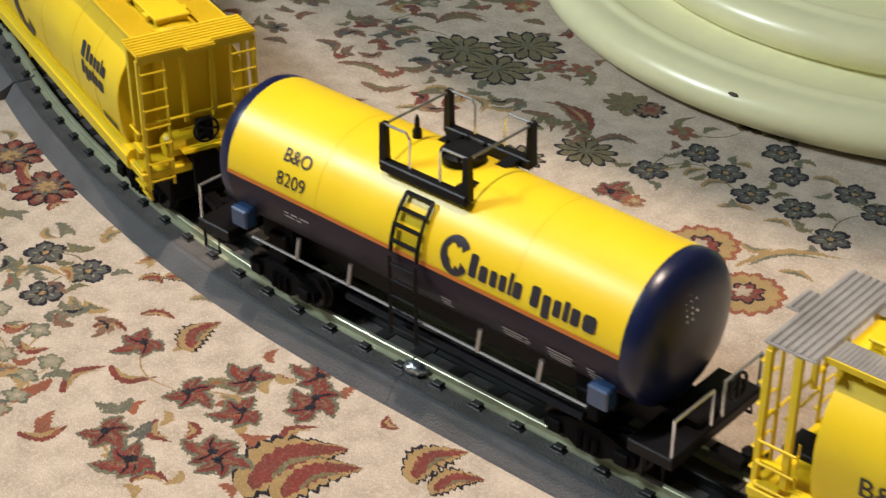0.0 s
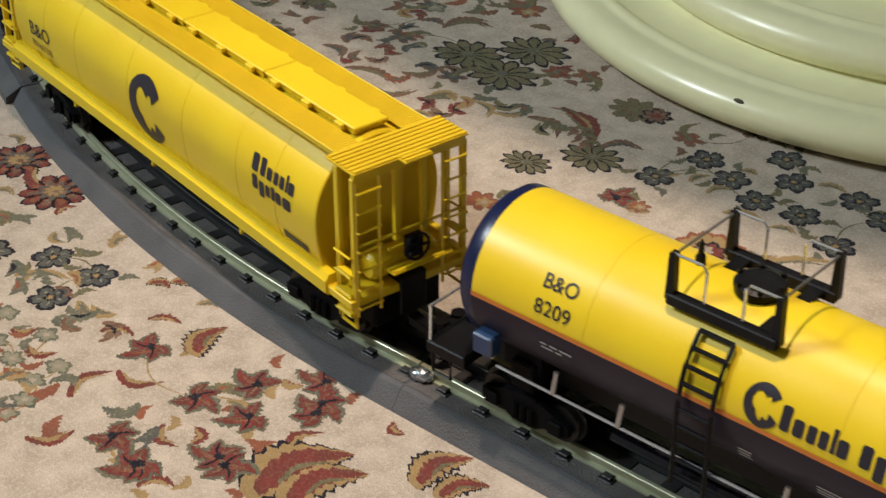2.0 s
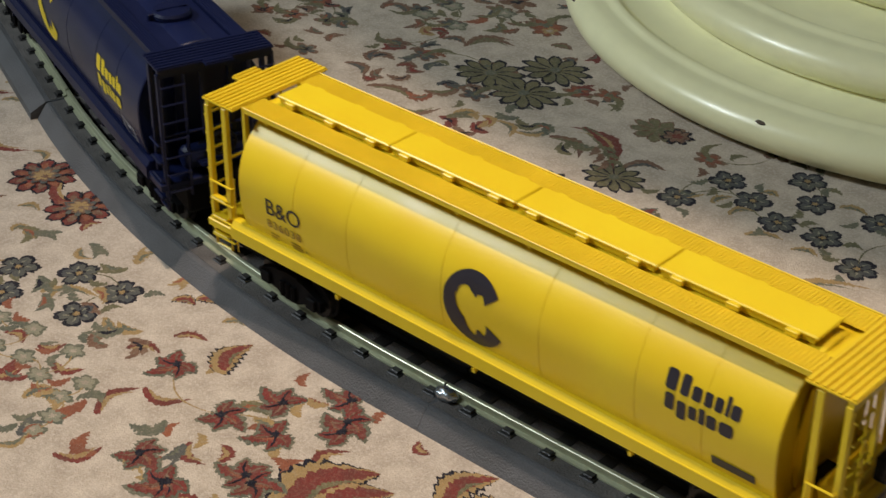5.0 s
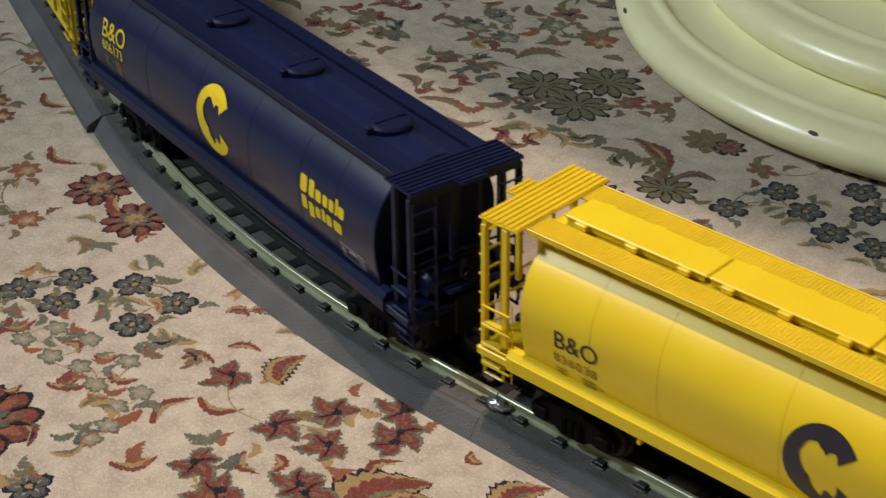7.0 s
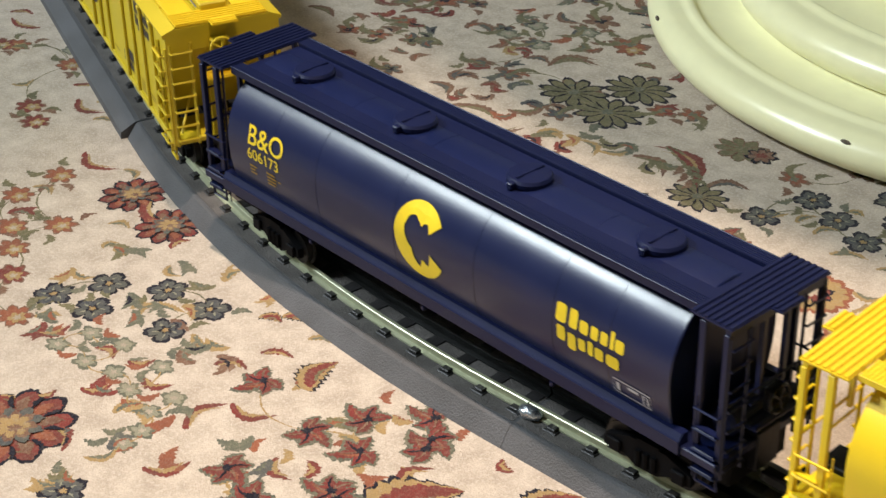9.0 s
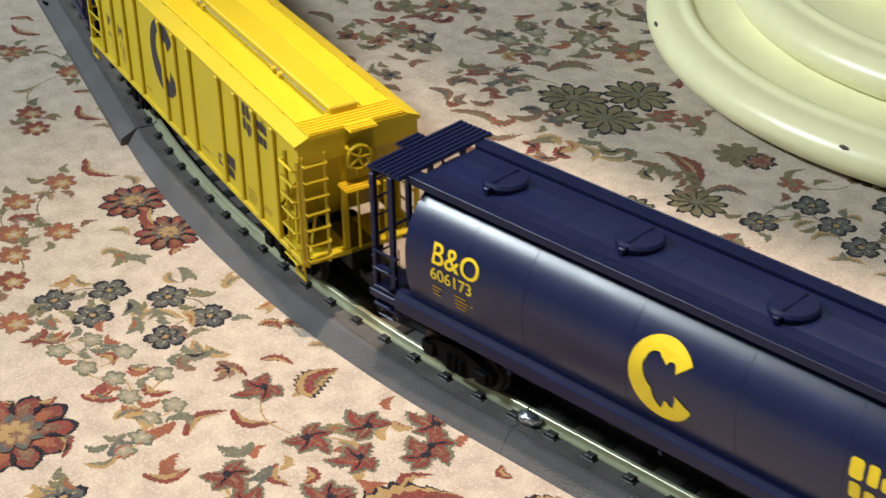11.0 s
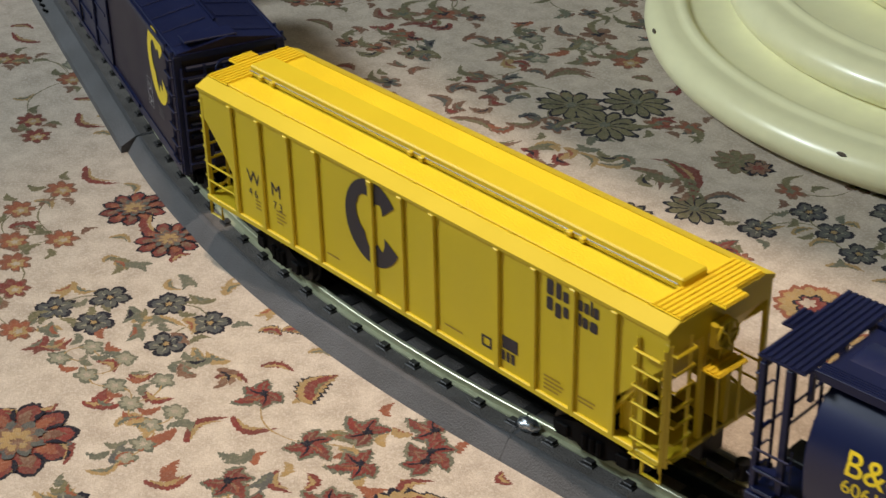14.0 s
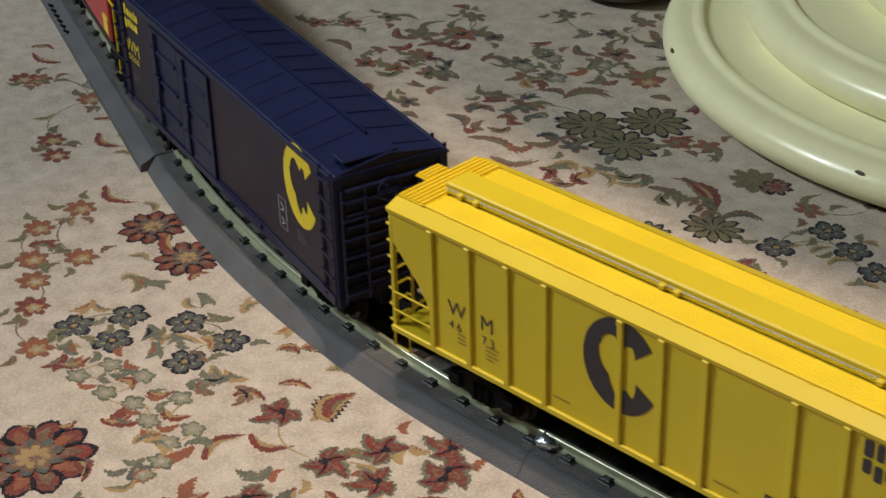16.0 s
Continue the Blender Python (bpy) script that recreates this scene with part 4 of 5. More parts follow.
            ladder(car, (xr if e < 0 else 0.1630, y + side * 0.0012, 0.0285), (0, 0, 0.0102), (-e * 0 + (0.0120 if e > 0 else -0.0160), 0, 0), 4, flat, 0.0006, False, "side_grab", (0, side * 0.0018, 0))
            ladder(car, (xe + e * 0.0012, side * 0.0300, 0.0330), (0, 0, 0.0098), (0, -side * 0.0125, 0), 7, flat, 0.0006, True, "end_ladder", (e * 0.0018, 0, 0))
            for z in (0.0285, 0.0385, 0.0485):
                part("tread", boxes((*sorted((e * 0.1636, e * 0.1745)), *sorted((side * 0.0288, side * 0.0332)), z, z + 0.0012), bevel=0.0003), flat, car)
            step = rods([(xe, y, 0.034), (xe, y, 0.0215), (xe - e * 0.011, y, 0.0215), (xe - e * 0.011, y, 0.034)], r=0.0009, n=5)
            part("stirrup_step", step, flat, car)
        part("end_sill", boxes((*sorted((e * 0.1500, e * 0.1765)), -0.0340, 0.0340, 0.0330, 0.0372), bevel=0.0005), flat, car)
        part("slope_sheet", prism([(e * 0.1505, 0.085), (e * 0.1440, 0.037), (e * 0.1500, 0.037), (e * 0.1520, 0.085)], -0.014, 0.014), flat, car)
        part("centre_sill_box", boxes((*sorted((e * 0.1500, e * 0.1775)), -0.0075, 0.0075, 0.0200, 0.0400), bevel=0.0006), BLACK, car)
        # Black box added to give the dark shade beneath the end platform.
        part("shade_block", boxes((*sorted((e * 0.1450, e * 0.1730)), -0.0190, 0.0190, 0.0150, 0.0335), bevel=0.0012), TRUCKBLACK, car)
        part("cross_rail", rods([(xe + e * 0.001, -0.0300, 0.0640), (xe + e * 0.001, 0.0300, 0.0640)], [(xe, -0.012, 0.0560), (xe, 0.012, 0.0560)], r=0.0007), flat, car)
        coupler(car, e * 0.1765, e)
    grating(0.1675, 0.1790, -0.012, 0.022, 0.0440, flat, car, "y", 0.0028, "brake_platform")
    wheel = part("brake_wheel", rods([(0.1805, 0.0065 * math.cos(k * math.pi / 8), 0.0560 + 0.0065 * math.sin(k * math.pi / 8)) for k in range(17)], *[[(0.1805, 0, 0.0560), (0.1805, 0.0065 * math.cos(k * math.pi / 2.5), 0.0560 + 0.0065 * math.sin(k * math.pi / 2.5))] for k in range(5)], r=0.0007), BLACK, car, "black spoked brake wheel")
    part("brake_housing", boxes((0.1755, 0.1797, -0.0045, 0.0045, 0.0500, 0.0615), bevel=0.0008), BLACK, car)
    part("air_tank", spun([(0.0050, -0.018), (0.0066, -0.016), (0.0066, 0.016), (0.0050, 0.018)], 20, "Y"), flat, car).matrix_basis = pose(0.166, 0.0, 0.0445)
    for x in (-0.095, -0.032, 0.032, 0.095):
        bm = bmesh.new()
        v = [bm.verts.new((x + a * 0.030, y * 0.030, 0.045)) for a, y in ((-1, -1), (1, -1), (1, 1), (-1, 1))] + [bm.verts.new((x + a * 0.012, y * 0.014, 0.012)) for a, y in ((-1, -1), (1, -1), (1, 1), (-1, 1))]
        for k in range(4):
            bm.faces.new((v[k], v[(k + 1) % 4], v[4 + (k + 1) % 4], v[4 + k]))
        bm.faces.new(v[4:])
        bm.faces.new(v[:4])
        part("hopper_bay", bm, BLACK, car)
    at = on_round(R, ZC, steep=True)
    blue = hatches == "round"
    if blue:
        emblem(-0.0015, 0.0668, 0.0172, 0.0198, at, print_mat, car)
        word_pair(0.0868, 0.1275, 0.0662, 0.0090, at, print_mat, car)
    else:
        emblem(-0.0010, 0.0612, 0.0172, 0.0194, at, print_mat, car)
        word_pair(0.0985, 0.1345, 0.0716, 0.0088, at, print_mat, car)
    u, v, h = (-0.1340, 0.0692, 0.0150) if blue else (-0.1325, 0.0575, 0.0122)
    number("B&O", u, v, h, at, print_mat, car, 1.0, 0.00012 if blue else 0.0, "reporting_mark")
    number(digits, u, v - 0.0082, 0.0088 if blue else 0.0070, at, print_mat if blue else faint, car, 1.0 if blue else 1.15, 0.0001)
    lines_of_print(u + 0.001, v - 0.0125, [(0.006,), (0.004,), (0.005,)], at, faint, car)
    lines_of_print(u + 0.015, v - 0.0120, [(0.007,), (0.008, 0.002), (0.007,), (0.006,)], at, faint, car)
    bm = bmesh.new()
    if hatches == "round":
        stroke(bm, at, [(0.1200, 0.0440), (0.1405, 0.0440), (0.1405, 0.0520), (0.1200, 0.0520)], 0.0007, True)
        stroke(bm, at, [(0.1225, 0.0455), (0.1225, 0.0505)], 0.0018)
        stroke(bm, at, [(0.1280, 0.0500), (0.1340, 0.0500)], 0.0016)
        stroke(bm, at, [(0.1365, 0.0450), (0.1365, 0.0505), (0.1390, 0.0505), (0.1390, 0.0450)], 0.0008)
    else:
        stroke(bm, at, [(0.1220, 0.0470), (0.1420, 0.0470)], 0.0050)
    part("data_panel", bm, PALEPRINT if hatches == "round" else print_mat, car)
    running_gear(name, car, offset, 0.130)
    return car


PALEPRINT = material("pale_print", (0.45, 0.45, 0.48), 0.5, 0, None, 90, 0.2)
hopper_car("blue", "navy cylindrical covered hopper car with yellow lettering", NAVY, FLATNAVY, FLATNAVY, LETTER, OCHRE, 0.3768, "606173", "round")
hopper_car("yellow", "yellow cylindrical covered hopper car with dark lettering", YELLOW, YELLOW, GRATE, PRINT, OCHRE, 0.7585, "836038", "long")
hopper_car("grey", "yellow cylindrical hopper car with grey metal running boards", YELLOW, YELLOW, ROOFGREY, PRINT, OCHRE, 1.4545, "101", "long")


# ---- box-sided covered hopper ----
def ribbed_hopper():
    car = thing("covered_hopper_car", "yellow rib-sided covered hopper car with dark emblem", "model railway car", "train cars")
    L, W, Z0, Z1 = 0.1630, 0.0325, 0.0300, 0.0955
    P = WMYELLOW
    ribs = (-0.1345, -0.1108, -0.0872, -0.0645, -0.0225, -0.0007, 0.0214, 0.0638, 0.0871, 0.1105, 0.1343)
    for side in (-1, 1):
        out = [(-L, Z1), (-L, 0.0800), (-0.1345, 0.0500), (-0.1345, Z0), (0.1345, Z0), (0.1345, 0.0500), (L, 0.0800), (L, Z1)]
        part("side_panel", prism(out, *sorted((side * (W - 0.0012), side * W))), P, car)
        for x in ribs:
            part("rib", boxes((x - 0.0016, x + 0.0016, *sorted((side * W, side * (W + 0.0018))), Z0 + 0.0005, Z1 - 0.0022), bevel=0.0004), P, car)
            part("rib_cap", boxes((x - 0.0018, x + 0.0018, *sorted((side * W, side * (W + 0.0023))), Z1 - 0.0050, Z1 - 0.0018), bevel=0.0005), P, car)
        part("side_sill", boxes((-L, L, *sorted((side * (W - 0.003), side * (W + 0.0014))), Z0 - 0.0020, Z0 + 0.0012), bevel=0.0004), P, car)
        eave = [(side * (W + 0.0014), Z1 - 0.0020), (side * (W + 0.0018), Z1), (side * 0.0265, Z1 + 0.0032), (side * 0.0265, Z1 - 0.001)]
        bm = bmesh.new()
        a, b = [bm.verts.new((-L, *q)) for q in eave], [bm.verts.new((L, *q)) for q in eave]
        bm.faces.new(a), bm.faces.new(b)
        for k in range(4):
            bm.faces.new((a[k], a[k - 1], b[k - 1], b[k]))
        part("eave", bm, P, car)
        y0, y1 = sorted((side * 0.0112, side * 0.0252))
        part("running_board", boxes((-0.1460, 0.1460, y0, y1, 0.0978, 0.0992), bevel=0.0003), GRATE, car, "yellow perforated running board")
        for k in range(9):
            x = -0.13 + 0.0325 * k
            part("board_clip", boxes((x - 0.0011, x + 0.0011, *sorted((side * 0.0258, side * 0.0266)), 0.0980, 0.0990)), P, car)
        for e in (-1, 1):
            xe = e * (L - 0.0012)
            part("corner_post", boxes((xe - 0.0012, xe + 0.0012, side * (W - 0.001) - 0.0012, side * (W - 0.001) + 0.0012, Z0 - 0.001, 0.0900), bevel=0.0003), P, car)
            if e < 0 or side > 0:
                part("grab_iron", rods([(xe, side * W, 0.0500), (e * 0.1345, side * W, 0.0500)], [(xe, side * W, 0.0400), (e * 0.1345, side * W, 0.0400)], r=0.0006), P, car)
            part("stirrup_step", rods([(xe, side * W, Z0), (xe, side * W, 0.0195), (xe - e * 0.010, side * W, 0.0195), (xe - e * 0.010, side * W, Z0)], r=0.0009, n=5), P, car)
    part("roof", boxes((-L, L, -0.0270, 0.0270, 0.0935, 0.0980)), P, car)
    hatch = part("trough_hatch", boxes((-0.1500, 0.1480, -0.0078, 0.0078, 0.0992, 0.1036), bevel=0.0008), P, car)
    part("hatch_rod", rods([(-0.148, -0.0090, 0.1012), (0.146, -0.0090, 0.1012)], r=0.0004), CHROME, hatch, "bright metal rod")
    part("hatch_gutter", boxes((-0.1490, 0.1470, -0.0094, -0.0080, 0.0992, 0.0999)), P, hatch)
    for x in (-0.138, -0.128, -0.02, -0.012, 0.085, 0.093):
        part("hatch_latch", boxes((x - 0.0016, x + 0.0016, -0.0110, -0.0082, 0.0992, 0.1016), bevel=0.0004), P, hatch)
    for e in (-1, 1):
        grating(*sorted((e * 0.1460, e * 0.1625)), -0.0262, 0.0262, 0.0985, GRATE, car, "y", 0.0026, "end_platform")
        grating(*sorted((e * 0.1625, e * 0.1700)), -0.0075, 0.0075, 0.0990, GRATE, car, "y", 0.0024, "platform_step")
        part("end_fascia", boxes((*sorted((e * (L - 0.001), e * L)), -W, W, 0.0845, Z1)), P, car)
        part("slope_sheet", prism([(e * L, 0.0860), (e * 0.128, 0.0330), (e * 0.126, 0.0330), (e * (L - 0.002), 0.0860)], -W + 0.001, W - 0.001), P, car)
        part("end_sill", boxes((*sorted((e * 0.1340, e * L)), -W, W, Z0 - 0.0020, Z0 + 0.0010), bevel=0.0004), P, car)
        for y in (-0.0085, 0.0085):
            part("end_post", boxes((e * (L - 0.002) - 0.0012, e * (L - 0.002) + 0.0012, y - 0.0014, y + 0.0014, Z0, 0.0880)), P, car)
        part("centre_sill_box", boxes((*sorted((e * 0.120, e * 0.163)), -0.0075, 0.0075, 0.0180, 0.0310), bevel=0.0006), BLACK, car)
        ladder(car, (e * L, -0.0310, 0.0320), (0, 0, 0.0088), (0, 0.0120, 0), 7, P, 0.0007, True, "end_ladder", (e * 0.0030, 0, 0))
        for side in (-1, 1):
            part("brace", rods([(e * 0.16, side * 0.028, 0.034), (e * 0.14, side * 0.012, 0.060)], r=0.0008), P, car)
        coupler(car, e * 0.1620, e)
    # Added recessed panels that stand in for the slope sheet seen in shade.
    for side in (-1, 1):
        y0, y1 = sorted((side * (W - 0.0050), side * (W - 0.0040)))
        slope_panel = part("slope_sheet_panel", boxes((0.1350, 0.1485, y0, y1, 0.0320, 0.0660), bevel=0.0003), P, car, "inset yellow panel behind the ladder, standing in for the shaded slope sheet")
        y0, y1 = sorted((side * (W - 0.0042), side * (W - 0.0030)))
        part("slope_panel_frame", boxes((0.1355, 0.1480, y0, y1, 0.0638, 0.0650), (0.1355, 0.1480, y0, y1, 0.0485, 0.0494), (0.1355, 0.1364, y0, y1, 0.0330, 0.0638), (0.1471, 0.1480, y0, y1, 0.0330, 0.0638), (0.1415, 0.1422, y0, y1, 0.0330, 0.0638)), P, slope_panel)
    ladder(car, (0.1475, -W - 0.0008, 0.0300), (0, 0, 0.0088), (0.0145, 0, 0), 7, P, 0.0007, True, "side_ladder", (0, -0.0030, 0))
    ladder(car, (-0.1475, W + 0.0008, 0.0300), (0, 0, 0.0088), (-0.0145, 0, 0), 7, P, 0.0007, True, "side_ladder", (0, 0.0030, 0))
    grating(0.1635, 0.1735, -0.013, 0.006, 0.0690, GRATE, car, "y", 0.0024, "brake_platform")
    part("brake_wheel", rods([(0.1690, -0.003 + 0.0062 * math.cos(k * math.pi / 8), 0.0850 + 0.0062 * math.sin(k * math.pi / 8)) for k in range(17)], *[[(0.1690, -0.003, 0.0850), (0.1690, -0.003 + 0.0062 * math.cos(k * math.pi / 2.5), 0.0850 + 0.0062 * math.sin(k * math.pi / 2.5))] for k in range(5)], r=0.0008), P, car, "yellow spoked brake wheel")
    part("brake_housing", boxes((0.1630, 0.1680, -0.0085, 0.0025, 0.0780, 0.0905), bevel=0.0012), P, car)
    part("brake_rod", rods([(0.1655, -0.003, 0.078), (0.1655, -0.003, 0.032)], [(0.1655, 0.012, 0.066), (0.1655, 0.012, 0.032)], r=0.0008), P, car)
    for x in (-0.075, 0.0, 0.075):
        bm = bmesh.new()
        v = [bm.verts.new((x + a * 0.034, y * 0.030, 0.034)) for a, y in ((-1, -1), (1, -1), (1, 1), (-1, 1))] + [bm.verts.new((x + a * 0.012, y * 0.016, 0.011)) for a, y in ((-1, -1), (1, -1), (1, 1), (-1, 1))]
        for k in range(4):
            bm.faces.new((v[k], v[(k + 1) % 4], v[4 + (k + 1) % 4], v[4 + k]))
        bm.faces.new(v[4:])
        bm.faces.new(v[:4])
        part("hopper_bay", bm, BLACK, car)
    at = on_flat(W)
    emblem(-0.0225, 0.0700, 0.0205, 0.0232, on_flat(W + 0.0001), PRINT, car)
    number("W", -0.1250, 0.0535, 0.0112, at, PRINT, car, 1.0, 0.0, "reporting_mark")
    number("M", -0.1045, 0.0535, 0.0112, at, PRINT, car, 1.0, 0.0, "reporting_mark")
    number("46", -0.1245, 0.0460, 0.0066, at, PRINT, car, 1.5)
    number("73", -0.1035, 0.0460, 0.0066, at, PRINT, car, 1.5)
    lines_of_print(-0.119, 0.0445, [(0.006,), (0.005,), (0.006,)], at, OCHRE, car)
    lines_of_print(-0.101, 0.0455, [(0.008,), (0.007,), (0.008,), (0.005,)], at, OCHRE, car)
    lines_of_print(0.1140, 0.0400, [(0.010,), (0.009,)], at, OCHRE, car)
    lines_of_print(0.0930, 0.0410, [(0.010,), (0.012,), (0.011,), (0.009,)], at, OCHRE, car)
    lines_of_print(-0.060, 0.0380, [(0.010,)], at, OCHRE, car)
    lines_of_print(0.028, 0.0370, [(0.012,)], at, OCHRE, car)
    bm = bmesh.new()
    for pieces, v in ((FIRST_WORD, 0.0838), (SECOND_WORD, 0.0762)):
        word_shape(pieces[:3], 0.0940, 0.1082, v, 0.0078, at, bm)
        word_shape(pieces[3:], 0.1128, 0.1255, v, 0.0078, at, bm)
    part("lettering", bm, PRINT, car, "two rows of plain blocks")
    bm = bmesh.new()
    stroke(bm, at, [(0.0535, 0.0380), (0.0590, 0.0380), (0.0590, 0.0430), (0.0535, 0.0430)], 0.0017, True)
    stroke(bm, at, [(0.0665, 0.0460), (0.0765, 0.0460)], 0.0070)
    for u in (0.0672, 0.0703, 0.0734):
        stroke(bm, at, [(u, 0.0360), (u, 0.0415)], 0.0022)
    part("data_panel", bm, PRINT, car)
    running_gear("ribbed", car, 0.0, 0.113)


ribbed_hopper()


# ---- tank car ----
def tank_car():
    car = thing("tank_car", "yellow tank car with navy ends, dark belly and black platform", "model railway car", "train cars")
    R, ZC, X = 0.0340, 0.0660, 0.1180
    n = 72
    bm = bmesh.new()
    prof = [(-X - 0.0088, 0.25), (-X - 0.0078, 0.52), (-X - 0.0058, 0.78), (-X - 0.0030, 0.93), (-X, 1.0), (-X + 0.0050, 1.0), (-X + 0.0052, 1.0), (-0.05, 1.0), (0.0, 1.0), (0.05, 1.0), (X - 0.0052, 1.0), (X - 0.0050, 1.0), (X, 1.0), (X + 0.0030, 0.93), (X + 0.0058, 0.78), (X + 0.0078, 0.52), (X + 0.0088, 0.25)]
    rings = [[bm.verts.new((x, R * k * math.cos(2 * math.pi * (q + 0.5) / n), ZC + R * k * math.sin(2 * math.pi * (q + 0.5) / n))) for q in range(n)] for x, k in prof]
    for i, (a, b) in enumerate(zip(rings, rings[1:])):
        for k in range(n):
            f = bm.faces.new((a[k - 1], a[k], b[k], b[k - 1]))
            z = f.calc_center_median().z - ZC
            f.material_index = 0 if 6 <= i <= 9 and z > 0.0010 else (1 if 6 <= i <= 9 else 2)
    bm.faces.new(rings[0]).material_index = 2
    bm.faces.new(rings[-1]).material_index = 2
    part("tank", bm, [YELLOW, PURPLE, NAVY], car, smooth=True)
    for side in (-1, 1):
        bm = bmesh.new()
        rows = []
        for x in (-X + 0.0052, 0, X - 0.0052):
            rows.append([bm.verts.new((x, side * (R + 0.0003) * math.cos(a), ZC + (R + 0.0003) * math.sin(a))) for a in (0.01, 0.04, 0.07)])
        for a, b in zip(rows, rows[1:]):
            for k in (0, 1):
                bm.faces.new((a[k], a[k + 1], b[k + 1], b[k]))
        part("stripe", bm, ORANGE, car, "thin orange stripe")
    for x in (-0.055, 0.058):
        loop = [(x, (R + 0.00003) * math.cos(a), ZC + (R + 0.00003) * math.sin(a)) for a in [radians(2 + 176 * k / 40) for k in range(41)]]
        part("weld_seam", rods(loop, r=0.00012, n=4), YELLOW, car)
    part("frame", boxes((-0.137, 0.137, -0.010, 0.010, 0.0200, 0.0345), bevel=0.001), BLACK, car)
    for e in (-1, 1):
        part("end_sill", boxes((*sorted((e * 0.1180, e * 0.1400)), -0.0325, 0.0325, 0.0240, 0.0300), bevel=0.0006), BLACK, car)
        part("bolster", boxes((e * 0.092 - 0.006, e * 0.092 + 0.006, -0.0250, 0.0250, 0.0220, 0.0360), bevel=0.0008), TRUCKBLACK, car)
        part("saddle", prism([(e * 0.104, 0.030), (e * 0.104, 0.048), (e * 0.084, 0.048), (e * 0.084, 0.030)], -0.0220, 0.0220), TRUCKBLACK, car)
        for side in (-1, 1):
            part("jacking_block", boxes((e * 0.1050 - 0.0052, e * 0.1050 + 0.0052, *sorted((side * 0.0290, side * 0.0365)), 0.0400, 0.0500), bevel=0.0008), BLOCKSHEEN, car, "dark block with a blue reflection in its colour")
            part("end_rail", rods([(e * 0.1385, side * 0.031, 0.028), (e * 0.1385, side * 0.031, 0.0475), (e * 0.1385, side * 0.004, 0.0475), (e * 0.1385, side * 0.004, 0.030)], r=0.0008), CHROME, car, "bright wire handrail")
            part("stirrup_step", rods([(e * 0.136, side * 0.032, 0.026), (e * 0.136, side * 0.032, 0.0150), (e * 0.126, side * 0.032, 0.0150), (e * 0.126, side * 0.032, 0.026)], r=0.0009, n=5), BLACK, car)
        coupler(car, e * 0.1380, e)
    part("brake_wheel", rods([(-0.1400, 0.012 + 0.006 * math.cos(k * math.pi / 8), 0.042 + 0.006 * math.sin(k * math.pi / 8)) for k in range(17)], r=0.0008), BLACK, car)
    part("brake_wheel", rods([(0.1400, 0.012 + 0.006 * math.cos(k * math.pi / 8), 0.042 + 0.006 * math.sin(k * math.pi / 8)) for k in range(17)], [(0.1400, 0.006, 0.042), (0.1400, 0.018, 0.042)], [(0.1400, 0.012, 0.036), (0.1400, 0.012, 0.048)], r=0.0008), BLACK, car)
    for side in (-1, 1):
        y = side * 0.0345
        part("side_rail", rods([(-0.0980, y, 0.0370), (0.0990, y, 0.0370)], r=0.0007), CHROME, car, "long bright wire rail")
        for x in (-0.068, -0.035, 0.041, 0.074):
            part("rail_stanchion", rods([(x, y, 0.0370), (x + 0.001, side * 0.0335, 0.0480)], r=0.0012), STEEL, car)
        part("air_pipe", rods([(-0.040, side * 0.030, 0.0275), (0.095, side * 0.030, 0.0275)], r=0.0022), GLOSSBLACK, car)
        part("platform_beam", boxes((-0.0250, 0.0240, *sorted((side * 0.0185, side * 0.0235)), 0.0950, 0.1000), bevel=0.0006), BLACK, car)
        for x in (-0.0240, 0.0230):
            part("platform_post", prism([(x - 0.0020, 0.0970), (x + 0.0020, 0.0970), (x + 0.0013, 0.1175), (x - 0.0013, 0.1175)], *sorted((side * 0.0190, side * 0.0225))), BLACK, car)
        part("platform_rail", rods([(-0.0240, side * 0.021, 0.1170), (-0.011, side * 0.021, 0.1170), (-0.009, side * 0.021, 0.1145), (-0.009, side * 0.021, 0.1005)], [(0.0230, side * 0.021, 0.1170), (0.010, side * 0.021, 0.1170), (0.008, side * 0.021, 0.1145), (0.008, side * 0.021, 0.1005)], r=0.0006), CHROME, car, "bright wire handrail")
        lad = ladder(car, (-0.0070, side * 0.0368, 0.0300), (0, 0, 0.0080), (0.0150, 0, 0), 5, BLACK, 0.0008, True, "side_ladder")
        bend = [(R + 0.0022, a) for a in (0.05, 0.2, 0.4, 0.6, 0.8)]
        part("ladder_top", rods(*[[(x, side * r * math.cos(a), ZC + r * math.sin(a)) for r, a in bend] for x in (-0.0070, 0.0080)], *[[(-0.007, side * r * math.cos(a), ZC + r * math.sin(a)), (0.008, side * r * math.cos(a), ZC + r * math.sin(a))] for r, a in bend[1:]], r=0.0010), BLACK, car)
    for x in (-0.0240, 0.0230):
        part("platform_bar", rods([(x, -0.021, 0.1165), (x, 0.021, 0.1165)], r=0.0006), STEEL, car)
    part("platform_deck", boxes((0.0130, 0.0190, -0.0230, 0.0230, 0.0972, 0.0990)), BLACK, car)
    part("platform_deck", boxes((-0.0200, -0.0140, 0.0, 0.0230, 0.0972, 0.0990)), BLACK, car)
    dome = part("manway", spun([(0.0095, 0.097), (0.0095, 0.1020), (0.0105, 0.1023), (0.0105, 0.1035), (0.0085, 0.1045), (0.002, 0.1050)], 28), BLACK, car, "black round manway lid")
    dome.matrix_basis = pose(0.001, 0.002, 0)
    for k in range(6):
        a = k * math.pi / 3
        part("lid_bolt", rods([(0.0095 * math.cos(a), 0.0095 * math.sin(a), 0.1030), (0.0095 * math.cos(a), 0.0095 * math.sin(a), 0.1056)], r=0.0011), BLACK, dome)
